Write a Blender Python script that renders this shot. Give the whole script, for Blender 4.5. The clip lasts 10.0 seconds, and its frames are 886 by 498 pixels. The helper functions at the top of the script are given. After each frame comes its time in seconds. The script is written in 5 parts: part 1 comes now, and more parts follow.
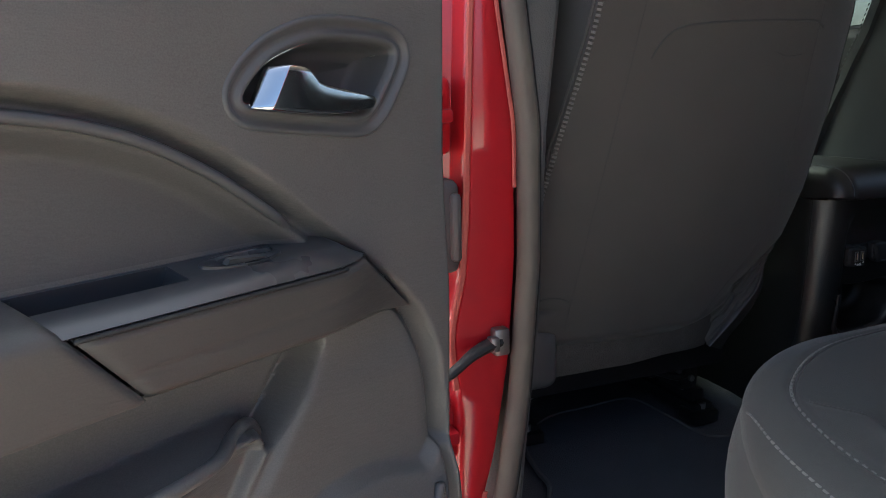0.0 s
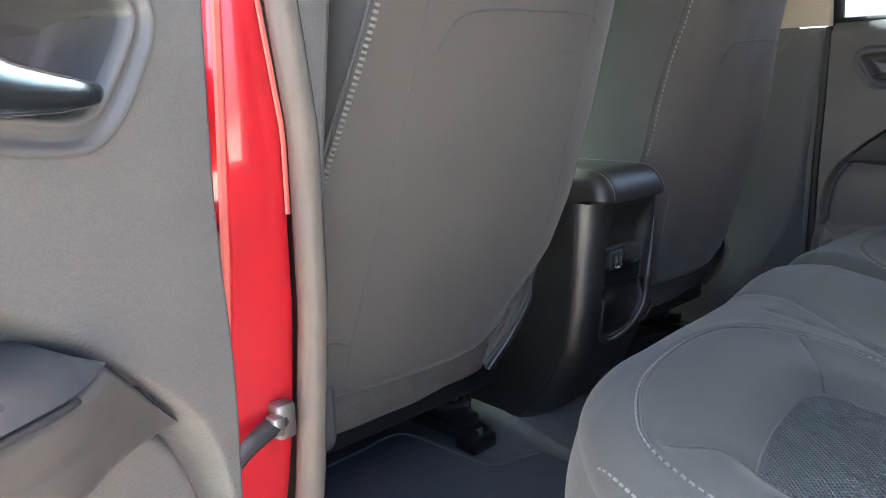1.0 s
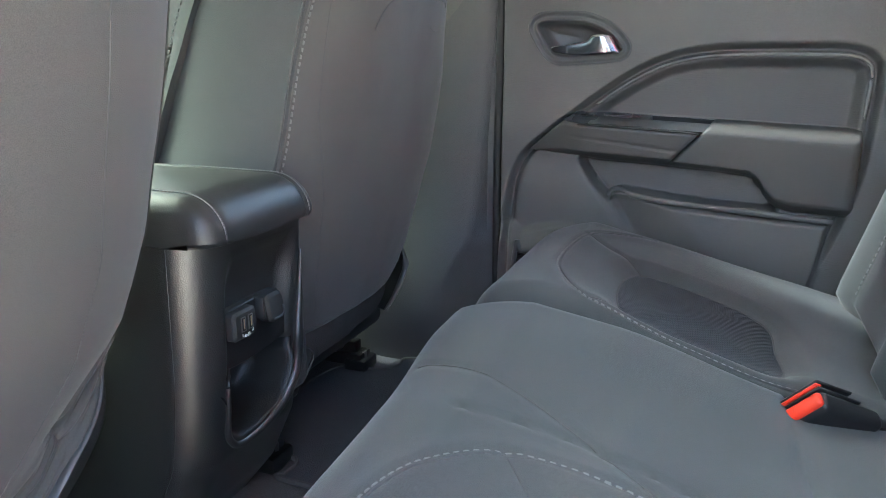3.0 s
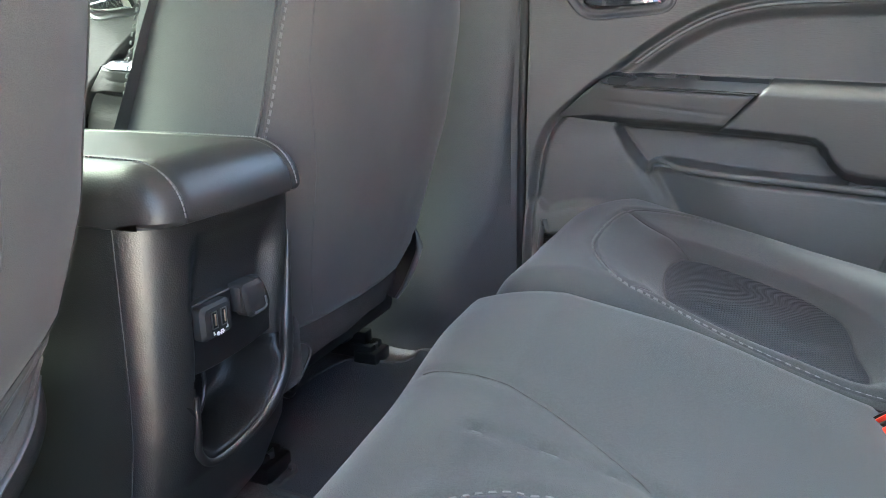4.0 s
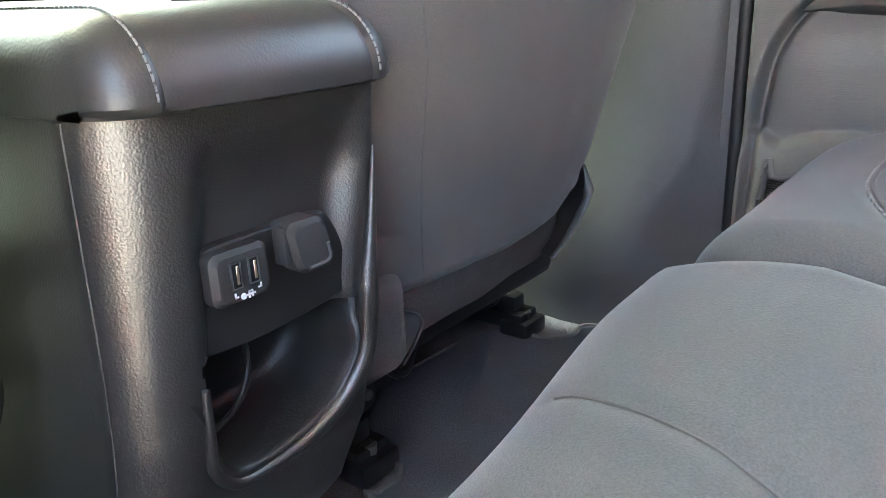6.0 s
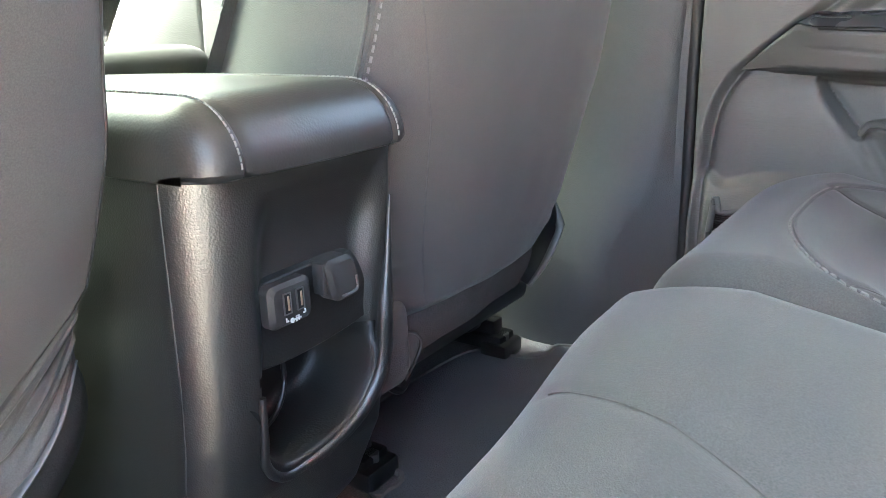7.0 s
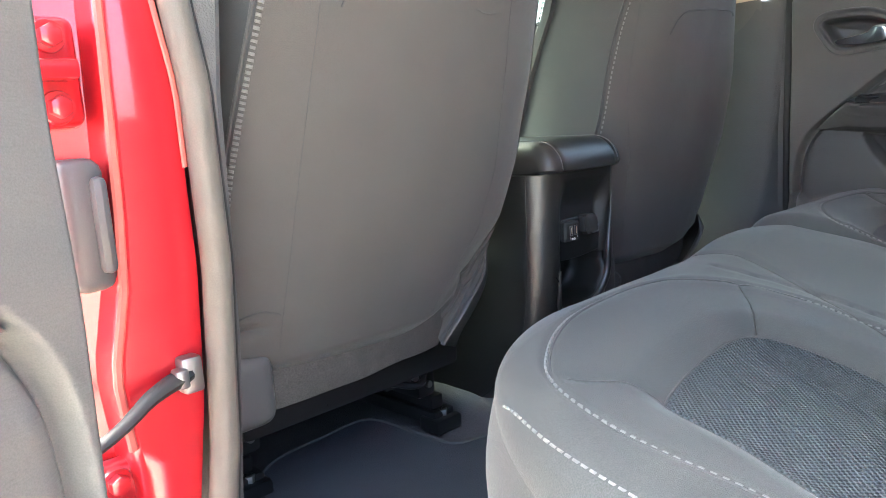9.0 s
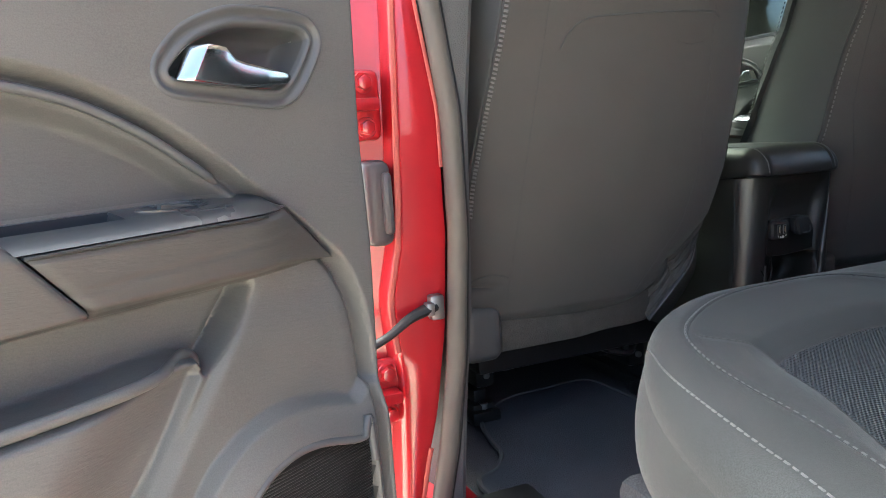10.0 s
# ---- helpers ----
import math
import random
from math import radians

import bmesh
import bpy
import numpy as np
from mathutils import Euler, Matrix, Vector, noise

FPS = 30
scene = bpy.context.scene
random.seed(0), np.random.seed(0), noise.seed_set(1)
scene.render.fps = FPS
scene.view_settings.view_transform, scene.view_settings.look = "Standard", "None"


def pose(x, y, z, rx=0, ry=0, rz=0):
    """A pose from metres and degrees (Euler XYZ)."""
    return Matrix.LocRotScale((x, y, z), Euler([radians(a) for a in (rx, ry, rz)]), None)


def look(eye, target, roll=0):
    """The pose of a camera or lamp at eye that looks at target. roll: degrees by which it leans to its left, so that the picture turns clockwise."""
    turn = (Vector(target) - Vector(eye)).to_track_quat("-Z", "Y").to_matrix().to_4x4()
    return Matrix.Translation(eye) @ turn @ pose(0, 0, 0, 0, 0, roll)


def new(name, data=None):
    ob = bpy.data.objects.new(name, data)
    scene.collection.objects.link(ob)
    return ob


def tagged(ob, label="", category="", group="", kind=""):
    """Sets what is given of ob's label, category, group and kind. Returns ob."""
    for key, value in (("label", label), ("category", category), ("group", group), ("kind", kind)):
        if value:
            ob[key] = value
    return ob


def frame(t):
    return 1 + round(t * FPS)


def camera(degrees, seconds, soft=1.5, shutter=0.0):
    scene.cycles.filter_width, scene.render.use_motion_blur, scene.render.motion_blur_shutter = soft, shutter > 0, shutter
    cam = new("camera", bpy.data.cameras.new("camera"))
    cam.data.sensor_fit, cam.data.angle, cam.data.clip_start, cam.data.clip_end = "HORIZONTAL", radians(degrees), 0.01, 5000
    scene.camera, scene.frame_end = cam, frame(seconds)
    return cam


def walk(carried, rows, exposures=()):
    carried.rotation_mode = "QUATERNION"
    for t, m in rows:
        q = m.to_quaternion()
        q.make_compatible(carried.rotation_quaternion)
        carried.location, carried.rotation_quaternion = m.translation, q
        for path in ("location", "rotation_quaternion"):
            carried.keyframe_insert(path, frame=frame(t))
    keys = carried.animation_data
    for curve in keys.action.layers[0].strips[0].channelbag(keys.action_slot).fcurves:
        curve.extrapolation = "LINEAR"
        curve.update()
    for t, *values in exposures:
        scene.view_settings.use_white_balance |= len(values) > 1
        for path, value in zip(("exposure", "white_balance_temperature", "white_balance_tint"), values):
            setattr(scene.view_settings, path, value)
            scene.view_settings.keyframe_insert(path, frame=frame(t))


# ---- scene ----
cam = camera(61.9, 10.0, soft=0.8)
PATH = [
    (0, (-1.098, -0.822, 1.259), (-0.369, 1.0, 0.872), -1.4),
    (0.5, (-1.089, -0.687, 1.256), (0.008, 0.939, 0.868), -1.5),
    (1, (-1.06, -0.6, 1.256), (0.334, 0.778, 0.86), -1.2),
    (1.5, (-0.984, -0.561, 1.253), (0.604, 0.583, 0.839), -0.9),
    (2, (-0.847, -0.532, 1.26), (0.858, 0.419, 0.825), -0.8),
    (2.5, (-0.745, -0.505, 1.264), (1.038, 0.283, 0.817), -0.7),
    (2.7, (-0.699, -0.478, 1.266), (1.107, 0.246, 0.803), -0.5),
    (3.8, (-0.55, -0.405, 1.246), (1.253, 0.284, 0.724), -0.2),
    (4, (-0.515, -0.405, 1.229), (1.256, 0.353, 0.69), -1.1),
    (4.5, (-0.434, -0.381, 1.204), (1.262, 0.493, 0.604), -0.3),
    (5, (-0.352, -0.362, 1.174), (1.242, 0.662, 0.533), -1.5),
    (5.5, (-0.291, -0.333, 1.145), (1.218, 0.818, 0.514), -2.2),
    (5.7, (-0.269, -0.314, 1.14), (1.215, 0.863, 0.497), -2.6),
    (6.8, (-0.317, -0.327, 1.16), (1.232, 0.787, 0.56), -2.1),
    (7, (-0.367, -0.348, 1.178), (1.2, 0.753, 0.604), -2.2),
    (7.5, (-0.521, -0.387, 1.206), (1.094, 0.672, 0.689), -2.8),
    (8, (-0.71, -0.468, 1.203), (0.908, 0.624, 0.768), -3.5),
    (8.5, (-0.857, -0.552, 1.207), (0.705, 0.632, 0.808), -3.5),
    (9, (-0.993, -0.682, 1.182), (0.37, 0.743, 0.847), -4.2),
    (9.5, (-1.05, -0.829, 1.191), (0.013, 0.837, 0.884), -4.1),
    (10, (-1.065, -0.952, 1.196), (-0.327, 0.883, 0.902), -4.0),
]
EXPOSURES = [(0.0, 2.05, 5650, -3), (0.5, 3.6, 5650, -4), (1.0, 4.05, 5650, -5), (2.5, 4.65, 5600, -6), (4.5, 5.5, 5900, -4), (5.5, 5.85, 6200, -3), (7.0, 5.85, 6050, -4), (8.0, 5.6, 5850, -4), (8.5, 5.2, 5900, -4), (9.0, 4.65, 5850, -5), (9.5, 4.05, 5850, -6), (10.0, 3.4, 5850, -6)]
walk(cam, [(t, look(eye, target, roll)) for t, eye, target, roll in PATH], EXPOSURES)

# ---- sky, sun ----
SUN_EL, SUN_AZ = 60.0, 3.0
world = bpy.data.worlds.new("sky")
scene.world = world
world.use_nodes = True
wn = world.node_tree.nodes
sky = wn.new("ShaderNodeTexSky")
sky.sky_type, sky.sun_disc = "NISHITA", False
sky.sun_elevation, sky.sun_rotation = radians(SUN_EL), radians(SUN_AZ)
sky.air_density, sky.dust_density, sky.ozone_density = 0.5, 7.0, 0.3
wn["Background"].inputs["Strength"].default_value = 0.135
world.node_tree.links.new(sky.outputs["Color"], wn["Background"].inputs["Color"])
sun = new("sun", bpy.data.lights.new("sun", "SUN"))
sun.data.energy, sun.data.angle, sun.data.color = 1.7, radians(20.0), (1.0, 0.97, 0.94)
az, el = radians(SUN_AZ), radians(SUN_EL)
sun.matrix_world = look((8 * math.sin(az) * math.cos(el), 8 * math.cos(az) * math.cos(el), 8 * math.sin(el)), (0, 0, 1))

# ---- materials ----


def material(name, color, rough=0.6, metal=0.0, grain=0.0, grain_scale=900.0, blotch=0.15, blotch_scale=9.0, bump=0.0,
             bump_scale=900.0, kind="noise", coat=0.0, sheen=0.0, spec=0.5, rough_var=0.05):
    """Colour with grain and blotches, and a fine relief; scales are in cells per metre."""
    m = bpy.data.materials.new(name)
    m.use_nodes = True
    n, l = m.node_tree.nodes, m.node_tree.links
    b = n["Principled BSDF"]
    tc = n.new("ShaderNodeTexCoord")
    big = n.new("ShaderNodeTexNoise")
    big.inputs["Scale"].default_value, big.inputs["Detail"].default_value = blotch_scale, 4
    fine = n.new("ShaderNodeTexNoise")
    fine.inputs["Scale"].default_value, fine.inputs["Detail"].default_value = grain_scale, 2
    for t in (big, fine):
        l.new(tc.outputs["Object"], t.inputs["Vector"])
    mix = n.new("ShaderNodeMath")
    mix.operation = "MULTIPLY_ADD"
    l.new(big.outputs["Fac"], mix.inputs[0])
    mix.inputs[1].default_value, mix.inputs[2].default_value = 2 * blotch, 1 - blotch
    mix2 = n.new("ShaderNodeMath")
    mix2.operation = "MULTIPLY_ADD"
    l.new(fine.outputs["Fac"], mix2.inputs[0])
    mix2.inputs[1].default_value, mix2.inputs[2].default_value = 2 * grain, 1 - grain
    mul = n.new("ShaderNodeMath")
    mul.operation = "MULTIPLY"
    l.new(mix.outputs[0], mul.inputs[0])
    l.new(mix2.outputs[0], mul.inputs[1])
    col = n.new("ShaderNodeVectorMath")
    col.operation = "SCALE"
    col.inputs[0].default_value = color
    l.new(mul.outputs[0], col.inputs["Scale"])
    l.new(col.outputs["Vector"], b.inputs["Base Color"])
    rr = n.new("ShaderNodeMath")
    rr.operation = "MULTIPLY_ADD"
    l.new(big.outputs["Fac"], rr.inputs[0])
    rr.inputs[1].default_value, rr.inputs[2].default_value = 2 * rough_var, rough - rough_var
    l.new(rr.outputs[0], b.inputs["Roughness"])
    b.inputs["Metallic"].default_value = metal
    b.inputs["Coat Weight"].default_value = coat
    b.inputs["Coat Roughness"].default_value = 0.08
    b.inputs["Sheen Weight"].default_value = sheen
    b.inputs["Sheen Roughness"].default_value = 0.4
    b.inputs["Specular IOR Level"].default_value = spec
    if bump:
        if kind == "noise":
            t = n.new("ShaderNodeTexNoise")
            t.inputs["Scale"].default_value, t.inputs["Detail"].default_value = bump_scale, 3
            out = t.outputs["Fac"]
        elif kind == "streak":
            st = n.new("ShaderNodeMapping")
            st.inputs["Scale"].default_value = (0.22, 0.22, 1.0)
            l.new(tc.outputs["Object"], st.inputs["Vector"])
            t = n.new("ShaderNodeTexNoise")
            t.inputs["Scale"].default_value, t.inputs["Detail"].default_value = bump_scale, 3
            l.new(st.outputs["Vector"], t.inputs["Vector"])
            out = t.outputs["Fac"]
        elif kind == "pebble":
            t = n.new("ShaderNodeTexVoronoi")
            t.feature = "SMOOTH_F1"
            t.inputs["Scale"].default_value = bump_scale
            t.inputs["Smoothness"].default_value = 0.6
            out = t.outputs["Distance"]
        elif kind == "weave":
            sep = n.new("ShaderNodeSeparateXYZ")
            l.new(tc.outputs["Object"], sep.inputs[0])
            waves = []
            for ax in ("X", "Y"):
                q = n.new("ShaderNodeMath")
                q.operation = "MULTIPLY"
                l.new(sep.outputs[ax], q.inputs[0])
                q.inputs[1].default_value = bump_scale * 6.2832
                w = n.new("ShaderNodeMath")
                w.operation = "SINE"
                l.new(q.outputs[0], w.inputs[0])
                waves.append(w)
            pr = n.new("ShaderNodeMath")
            pr.operation = "MULTIPLY"
            l.new(waves[0].outputs[0], pr.inputs[0])
            l.new(waves[1].outputs[0], pr.inputs[1])
            half = n.new("ShaderNodeMath")
            half.operation = "MULTIPLY_ADD"
            l.new(pr.outputs[0], half.inputs[0])
            half.inputs[1].default_value, half.inputs[2].default_value = 0.5, 0.5
            out = half.outputs[0]
            tint = n.new("ShaderNodeMath")
            tint.operation = "MULTIPLY_ADD"
            l.new(out, tint.inputs[0])
            tint.inputs[1].default_value, tint.inputs[2].default_value = 0.6, 0.7
            mul2 = n.new("ShaderNodeMath")
            mul2.operation = "MULTIPLY"
            l.new(mul.outputs[0], mul2.inputs[0])
            l.new(tint.outputs[0], mul2.inputs[1])
            l.new(mul2.outputs[0], col.inputs["Scale"])
            t = None
        if t and kind != "streak":
            l.new(tc.outputs["Object"], t.inputs["Vector"])
        bp = n.new("ShaderNodeBump")
        bp.inputs["Strength"].default_value = bump
        bp.inputs["Distance"].default_value = 0.6 / bump_scale
        l.new(out, bp.inputs["Height"])
        l.new(bp.outputs["Normal"], b.inputs["Normal"])
    return m


FABRIC = material("grey_seat_fabric", (0.084, 0.082, 0.079), 0.85, grain=0.42, grain_scale=1100, blotch=0.14, bump=0.45, bump_scale=1100, sheen=0.15, spec=0.3)
CUSHION = material("slate_cushion_fabric", (0.060, 0.0625, 0.0625), 0.8, grain=0.52, grain_scale=800, blotch=0.16, bump=0.5, bump_scale=900, sheen=0.2, spec=0.3)
BOLSTER = material("side_fabric", (0.070, 0.071, 0.072), 0.8, grain=0.3, grain_scale=900, blotch=0.12, bump=0.5, bump_scale=700, sheen=0.1, spec=0.3)
MESH = material("woven_insert", (0.066, 0.073, 0.083), 0.8, grain=0.15, blotch=0.1, bump=0.9, bump_scale=200, kind="weave", spec=0.3)
FELT = material("grey_felt", (0.092, 0.089, 0.085), 0.95, grain=0.5, grain_scale=500, blotch=0.2, blotch_scale=40, bump=0.6, bump_scale=500, spec=0.1)
THREAD = material("light_thread", (0.175, 0.175, 0.172), 0.8, grain=0.3, grain_scale=2500)
LEATHER = material("black_leatherette", (0.024, 0.0235, 0.0225), 0.40, grain=0.1, blotch=0.1, bump=0.10, bump_scale=560, kind="pebble")
PLASTIC = material("grained_black_plastic", (0.017, 0.0165, 0.0155), 0.37, grain=0.12, blotch=0.12, bump=0.26, bump_scale=780, kind="pebble", spec=1.0)
# darker than PLASTIC: the port plate's own tone, and the pocket's painted shade
PANEL = material("black_inset_plastic", (0.013, 0.013, 0.0125), 0.45, grain=0.12, blotch=0.15, bump=0.14, bump_scale=560, kind="pebble", spec=0.4)
STRIP = material("satin_switch_plastic", (0.040, 0.042, 0.047), 0.28, grain=0.08, blotch=0.12, bump=0.05, spec=0.7)
ARMSHELL = material("smooth_armrest_plastic", (0.068, 0.065, 0.061), 0.46, grain=0.15, blotch=0.14, bump=0.25, bump_scale=520, kind="streak")
SMOOTH = material("satin_black_plastic", (0.018, 0.018, 0.019), 0.38, grain=0.08, blotch=0.1, bump=0.1, bump_scale=900)
DOORSKIN = material("charcoal_door_plastic", (0.112, 0.109, 0.104), 0.48, grain=0.26, grain_scale=900, blotch=0.18, bump=0.32, bump_scale=480, kind="streak", spec=0.4)
INSERT = material("soft_door_vinyl", (0.080, 0.078, 0.075), 0.55, grain=0.25, blotch=0.12, bump=0.25, bump_scale=460, kind="streak")
BEZEL = material("graphite_trim", (0.075, 0.076, 0.078), 0.40,  grain=0.08, blotch=0.1, bump=0.05)
VINYL = material("dark_vinyl", (0.040, 0.039, 0.038), 0.5, grain=0.15, blotch=0.2, bump=0.3, bump_scale=500)
# light grey that carries the piping's highlight
PIPING = material("highlight_piping", (0.19, 0.19, 0.187), 0.45, grain=0.1, blotch=0.1)
HANDLETRIM = material("smooth_charcoal_plastic", (0.085, 0.086, 0.088), 0.42, grain=0.1, blotch=0.12, bump=0.15, bump_scale=700)
TRIM = material("pillar_trim", (0.086, 0.087, 0.087), 0.6, grain=0.2, blotch=0.12, bump=0.4, bump_scale=600, kind="pebble")
BEIGE = material("beige_trim", (0.55, 0.48, 0.36), 0.7, grain=0.12, blotch=0.1, bump=0.3, bump_scale=500)
RED = material("red_body_paint", (0.44, 0.012, 0.022), 0.28, grain=0.05, grain_scale=3000, blotch=0.025, blotch_scale=12, coat=0.9, rough_var=0.015)
SEALANT = material("red_seam_sealer", (0.55, 0.13, 0.105), 0.5, grain=0.1, blotch=0.15, blotch_scale=40)
RUBBER = material("black_rubber", (0.020, 0.020, 0.020), 0.6, grain=0.15, blotch=0.2, bump=0.2)
SEALGREY = material("grey_rubber_seal", (0.115, 0.105, 0.09), 0.55, grain=0.2, blotch=0.25, blotch_scale=25, bump=0.2, bump_scale=600)
CHROME = material("chrome", (0.60, 0.61, 0.62), 0.14, metal=1.0, blotch=0.04, rough_var=0.02)
STEEL = material("bare_steel", (0.30, 0.30, 0.30), 0.45, metal=1.0, blotch=0.2, blotch_scale=60)
BLACKSTEEL = material("black_steel", (0.012, 0.012, 0.013), 0.3, grain=0.2, blotch=0.2, blotch_scale=60)
CARPET = material("charcoal_carpet", (0.105, 0.103, 0.108), 1.0, grain=0.6, grain_scale=450, blotch=0.2, blotch_scale=14, bump=1.0, bump_scale=420, spec=0.05)
MAT = material("blue_black_mat", (0.068, 0.073, 0.084), 0.95, grain=0.45, grain_scale=600, blotch=0.18, blotch_scale=14, bump=0.8, bump_scale=520, spec=0.1)
BUCKLERED = material("buckle_red", (0.75, 0.045, 0.02), 0.35, grain=0.05)
WHITE = material("white_print", (0.75, 0.75, 0.75), 0.5)
BRASS = material("contact_metal", (0.75, 0.62, 0.45), 0.3, metal=1.0)
HEADLINER = material("headliner", (0.72, 0.70, 0.66), 0.9, grain=0.2, blotch=0.08, bump=0.3, bump_scale=500)
GROUND = material("pale_concrete", (0.46, 0.39, 0.30), 0.9, grain=0.4, grain_scale=120, blotch=0.25, blotch_scale=0.6, bump=0.5, bump_scale=90)


def glass_material(name, tint):
    m = bpy.data.materials.new(name)
    m.use_nodes = True
    n, l = m.node_tree.nodes, m.node_tree.links
    tr, gl, mix, fr = n.new("ShaderNodeBsdfTransparent"), n.new("ShaderNodeBsdfGlossy"), n.new("ShaderNodeMixShader"), n.new("ShaderNodeFresnel")
    tr.inputs["Color"].default_value = (*tint, 1)
    gl.inputs["Roughness"].default_value = 0.02
    fr.inputs["IOR"].default_value = 1.45
    l.new(fr.outputs[0], mix.inputs[0])
    l.new(tr.outputs[0], mix.inputs[1])
    l.new(gl.outputs[0], mix.inputs[2])
    l.new(mix.outputs[0], n["Material Output"].inputs["Surface"])
    return m


GLASS = glass_material("window_glass", (0.93, 0.95, 0.935))
# assumed tint, set strong to hold back light at the cab front
DIMGLASS = glass_material("dimming_green_glass", (0.52, 0.55, 0.50))
# assumed dark tint that cuts the light falling on seat backs and bench
DARKGLASS = glass_material("dark_dimming_glass", (0.46, 0.47, 0.47))

# ---- building tools ----


def mk(name, verts, faces, mat, parent=None, label="", smooth=True, crease=None):
    """One mesh object; with a parent it is a part in the parent's own space."""
    me = bpy.data.meshes.new(name)
    me.from_pydata([tuple(float(c) for c in v) for v in verts], [], faces)
    if smooth:
        me.shade_smooth()
        if crease:
            me.set_sharp_from_angle(angle=radians(crease))
    me.materials.append(mat)
    me.update()
    ob = new(name, me)
    if parent is not None:
        ob.parent = parent
    if label:
        ob["label"] = label
    return ob


def thing(name, m, label, category, group="", kind=""):
    """An empty at the base of a thing, which parents its parts."""
    ob = new(name)
    ob.empty_display_size = 0.05
    ob.matrix_world = m
    return tagged(ob, label, category, group, kind)


def finish(bm):
    bmesh.ops.recalc_face_normals(bm, faces=bm.faces)
    v = [tuple(q.co) for q in bm.verts]
    bm.verts.index_update()
    f = [[q.index for q in p.verts] for p in bm.faces]
    bm.free()
    return v, f


def box(x0, y0, z0, x1, y1, z1, bevel=0.004, seg=2):
    """A box with rounded edges, as verts and faces."""
    bm = bmesh.new()
    bmesh.ops.create_cube(bm, size=1)
    for v in bm.verts:
        v.co = ((x0 + x1) / 2 + v.co.x * (x1 - x0), (y0 + y1) / 2 + v.co.y * (y1 - y0), (z0 + z1) / 2 + v.co.z * (z1 - z0))
    if bevel:
        bmesh.ops.bevel(bm, geom=bm.edges[:], offset=bevel, segments=seg, profile=0.5, affect="EDGES")
    return finish(bm)


def moved(vf, m):
    return [m @ Vector(v) for v in vf[0]], vf[1]


def joined(*lots):
    v, f = [], []
    for a, b in lots:
        k = len(v)
        v += [tuple(q) for q in a]
        f += [[i + k for i in p] for p in b]
    return v, f


def cyl(r, h, n=16, r2=None, bevel=0.0):
    """A cylinder along z from 0 to h."""
    bm = bmesh.new()
    bmesh.ops.create_cone(bm, cap_ends=True, segments=n, radius1=r, radius2=r if r2 is None else r2, depth=h)
    for v in bm.verts:
        v.co.z += h / 2
    if bevel:
        rims = [e for e in bm.edges if abs(e.verts[0].co.z - e.verts[1].co.z) < 1e-6]
        bmesh.ops.bevel(bm, geom=rims, offset=bevel, segments=2, profile=0.5, affect="EDGES")
    return finish(bm)


def spline(pts, n=12, closed=False):
    """A smooth line through the points."""
    p = np.array(pts, float)
    k = len(p)
    out = []
    for i in range(k if closed else k - 1):
        a, b, c, d = (p[(i + j) % k] if closed else p[min(max(i + j, 0), k - 1)] for j in (-1, 0, 1, 2))
        for t in np.arange(n) / n:
            out.append(0.5 * (2 * b + (c - a) * t + (2 * a - 5 * b + 4 * c - d) * t * t + (3 * b - a - 3 * c + d) * t ** 3))
    if not closed:
        out.append(p[-1])
    return np.array(out)


def resample(pts, step, closed=False):
    p = np.array(pts, float)
    if closed:
        p = np.vstack([p, p[:1]])
    s = np.concatenate([[0], np.cumsum(np.linalg.norm(np.diff(p, axis=0), axis=1))])
    k = max(2, int(round(s[-1] / step)) + 1)
    q = np.linspace(0, s[-1], k)
    return np.stack([np.interp(q, s, p[:, i]) for i in range(p.shape[1])], 1)


def tube(pts, r, n=8, squash=1.0, up=(0, 0, 1)):
    """A round rod along a line; r is one radius or one for each point."""
    p = np.array(pts, float)
    t = np.gradient(p, axis=0)
    t /= np.linalg.norm(t, axis=1)[:, None] + 1e-12
    rr = np.full(len(p), r) if np.isscalar(r) else np.array(r)
    v, f = [], []
    upv = np.array(up, float)
    if abs(float(np.mean(np.abs(t @ upv)))) > 0.93:
        upv = np.array((0.0, 1.0, 0.0)) if abs(up[2]) > 0.5 else np.array((0.0, 0.0, 1.0))
    for i in range(len(p)):
        s = np.cross(t[i], upv)
        if np.linalg.norm(s) < 1e-3:
            s = np.cross(t[i], (1.0, 0.1, 0))
        s /= np.linalg.norm(s)
        w = np.cross(s, t[i])
        for k in range(n):
            a = 2 * math.pi * k / n
            v.append(p[i] + rr[i] * (math.cos(a) * s + squash * math.sin(a) * w))
    for i in range(len(p) - 1):
        for k in range(n):
            a, b = i * n + k, i * n + (k + 1) % n
            f.append([a, b, b + n, a + n])
    f.append(list(range(n))[::-1])
    f.append([(len(p) - 1) * n + k for k in range(n)])
    return v, f


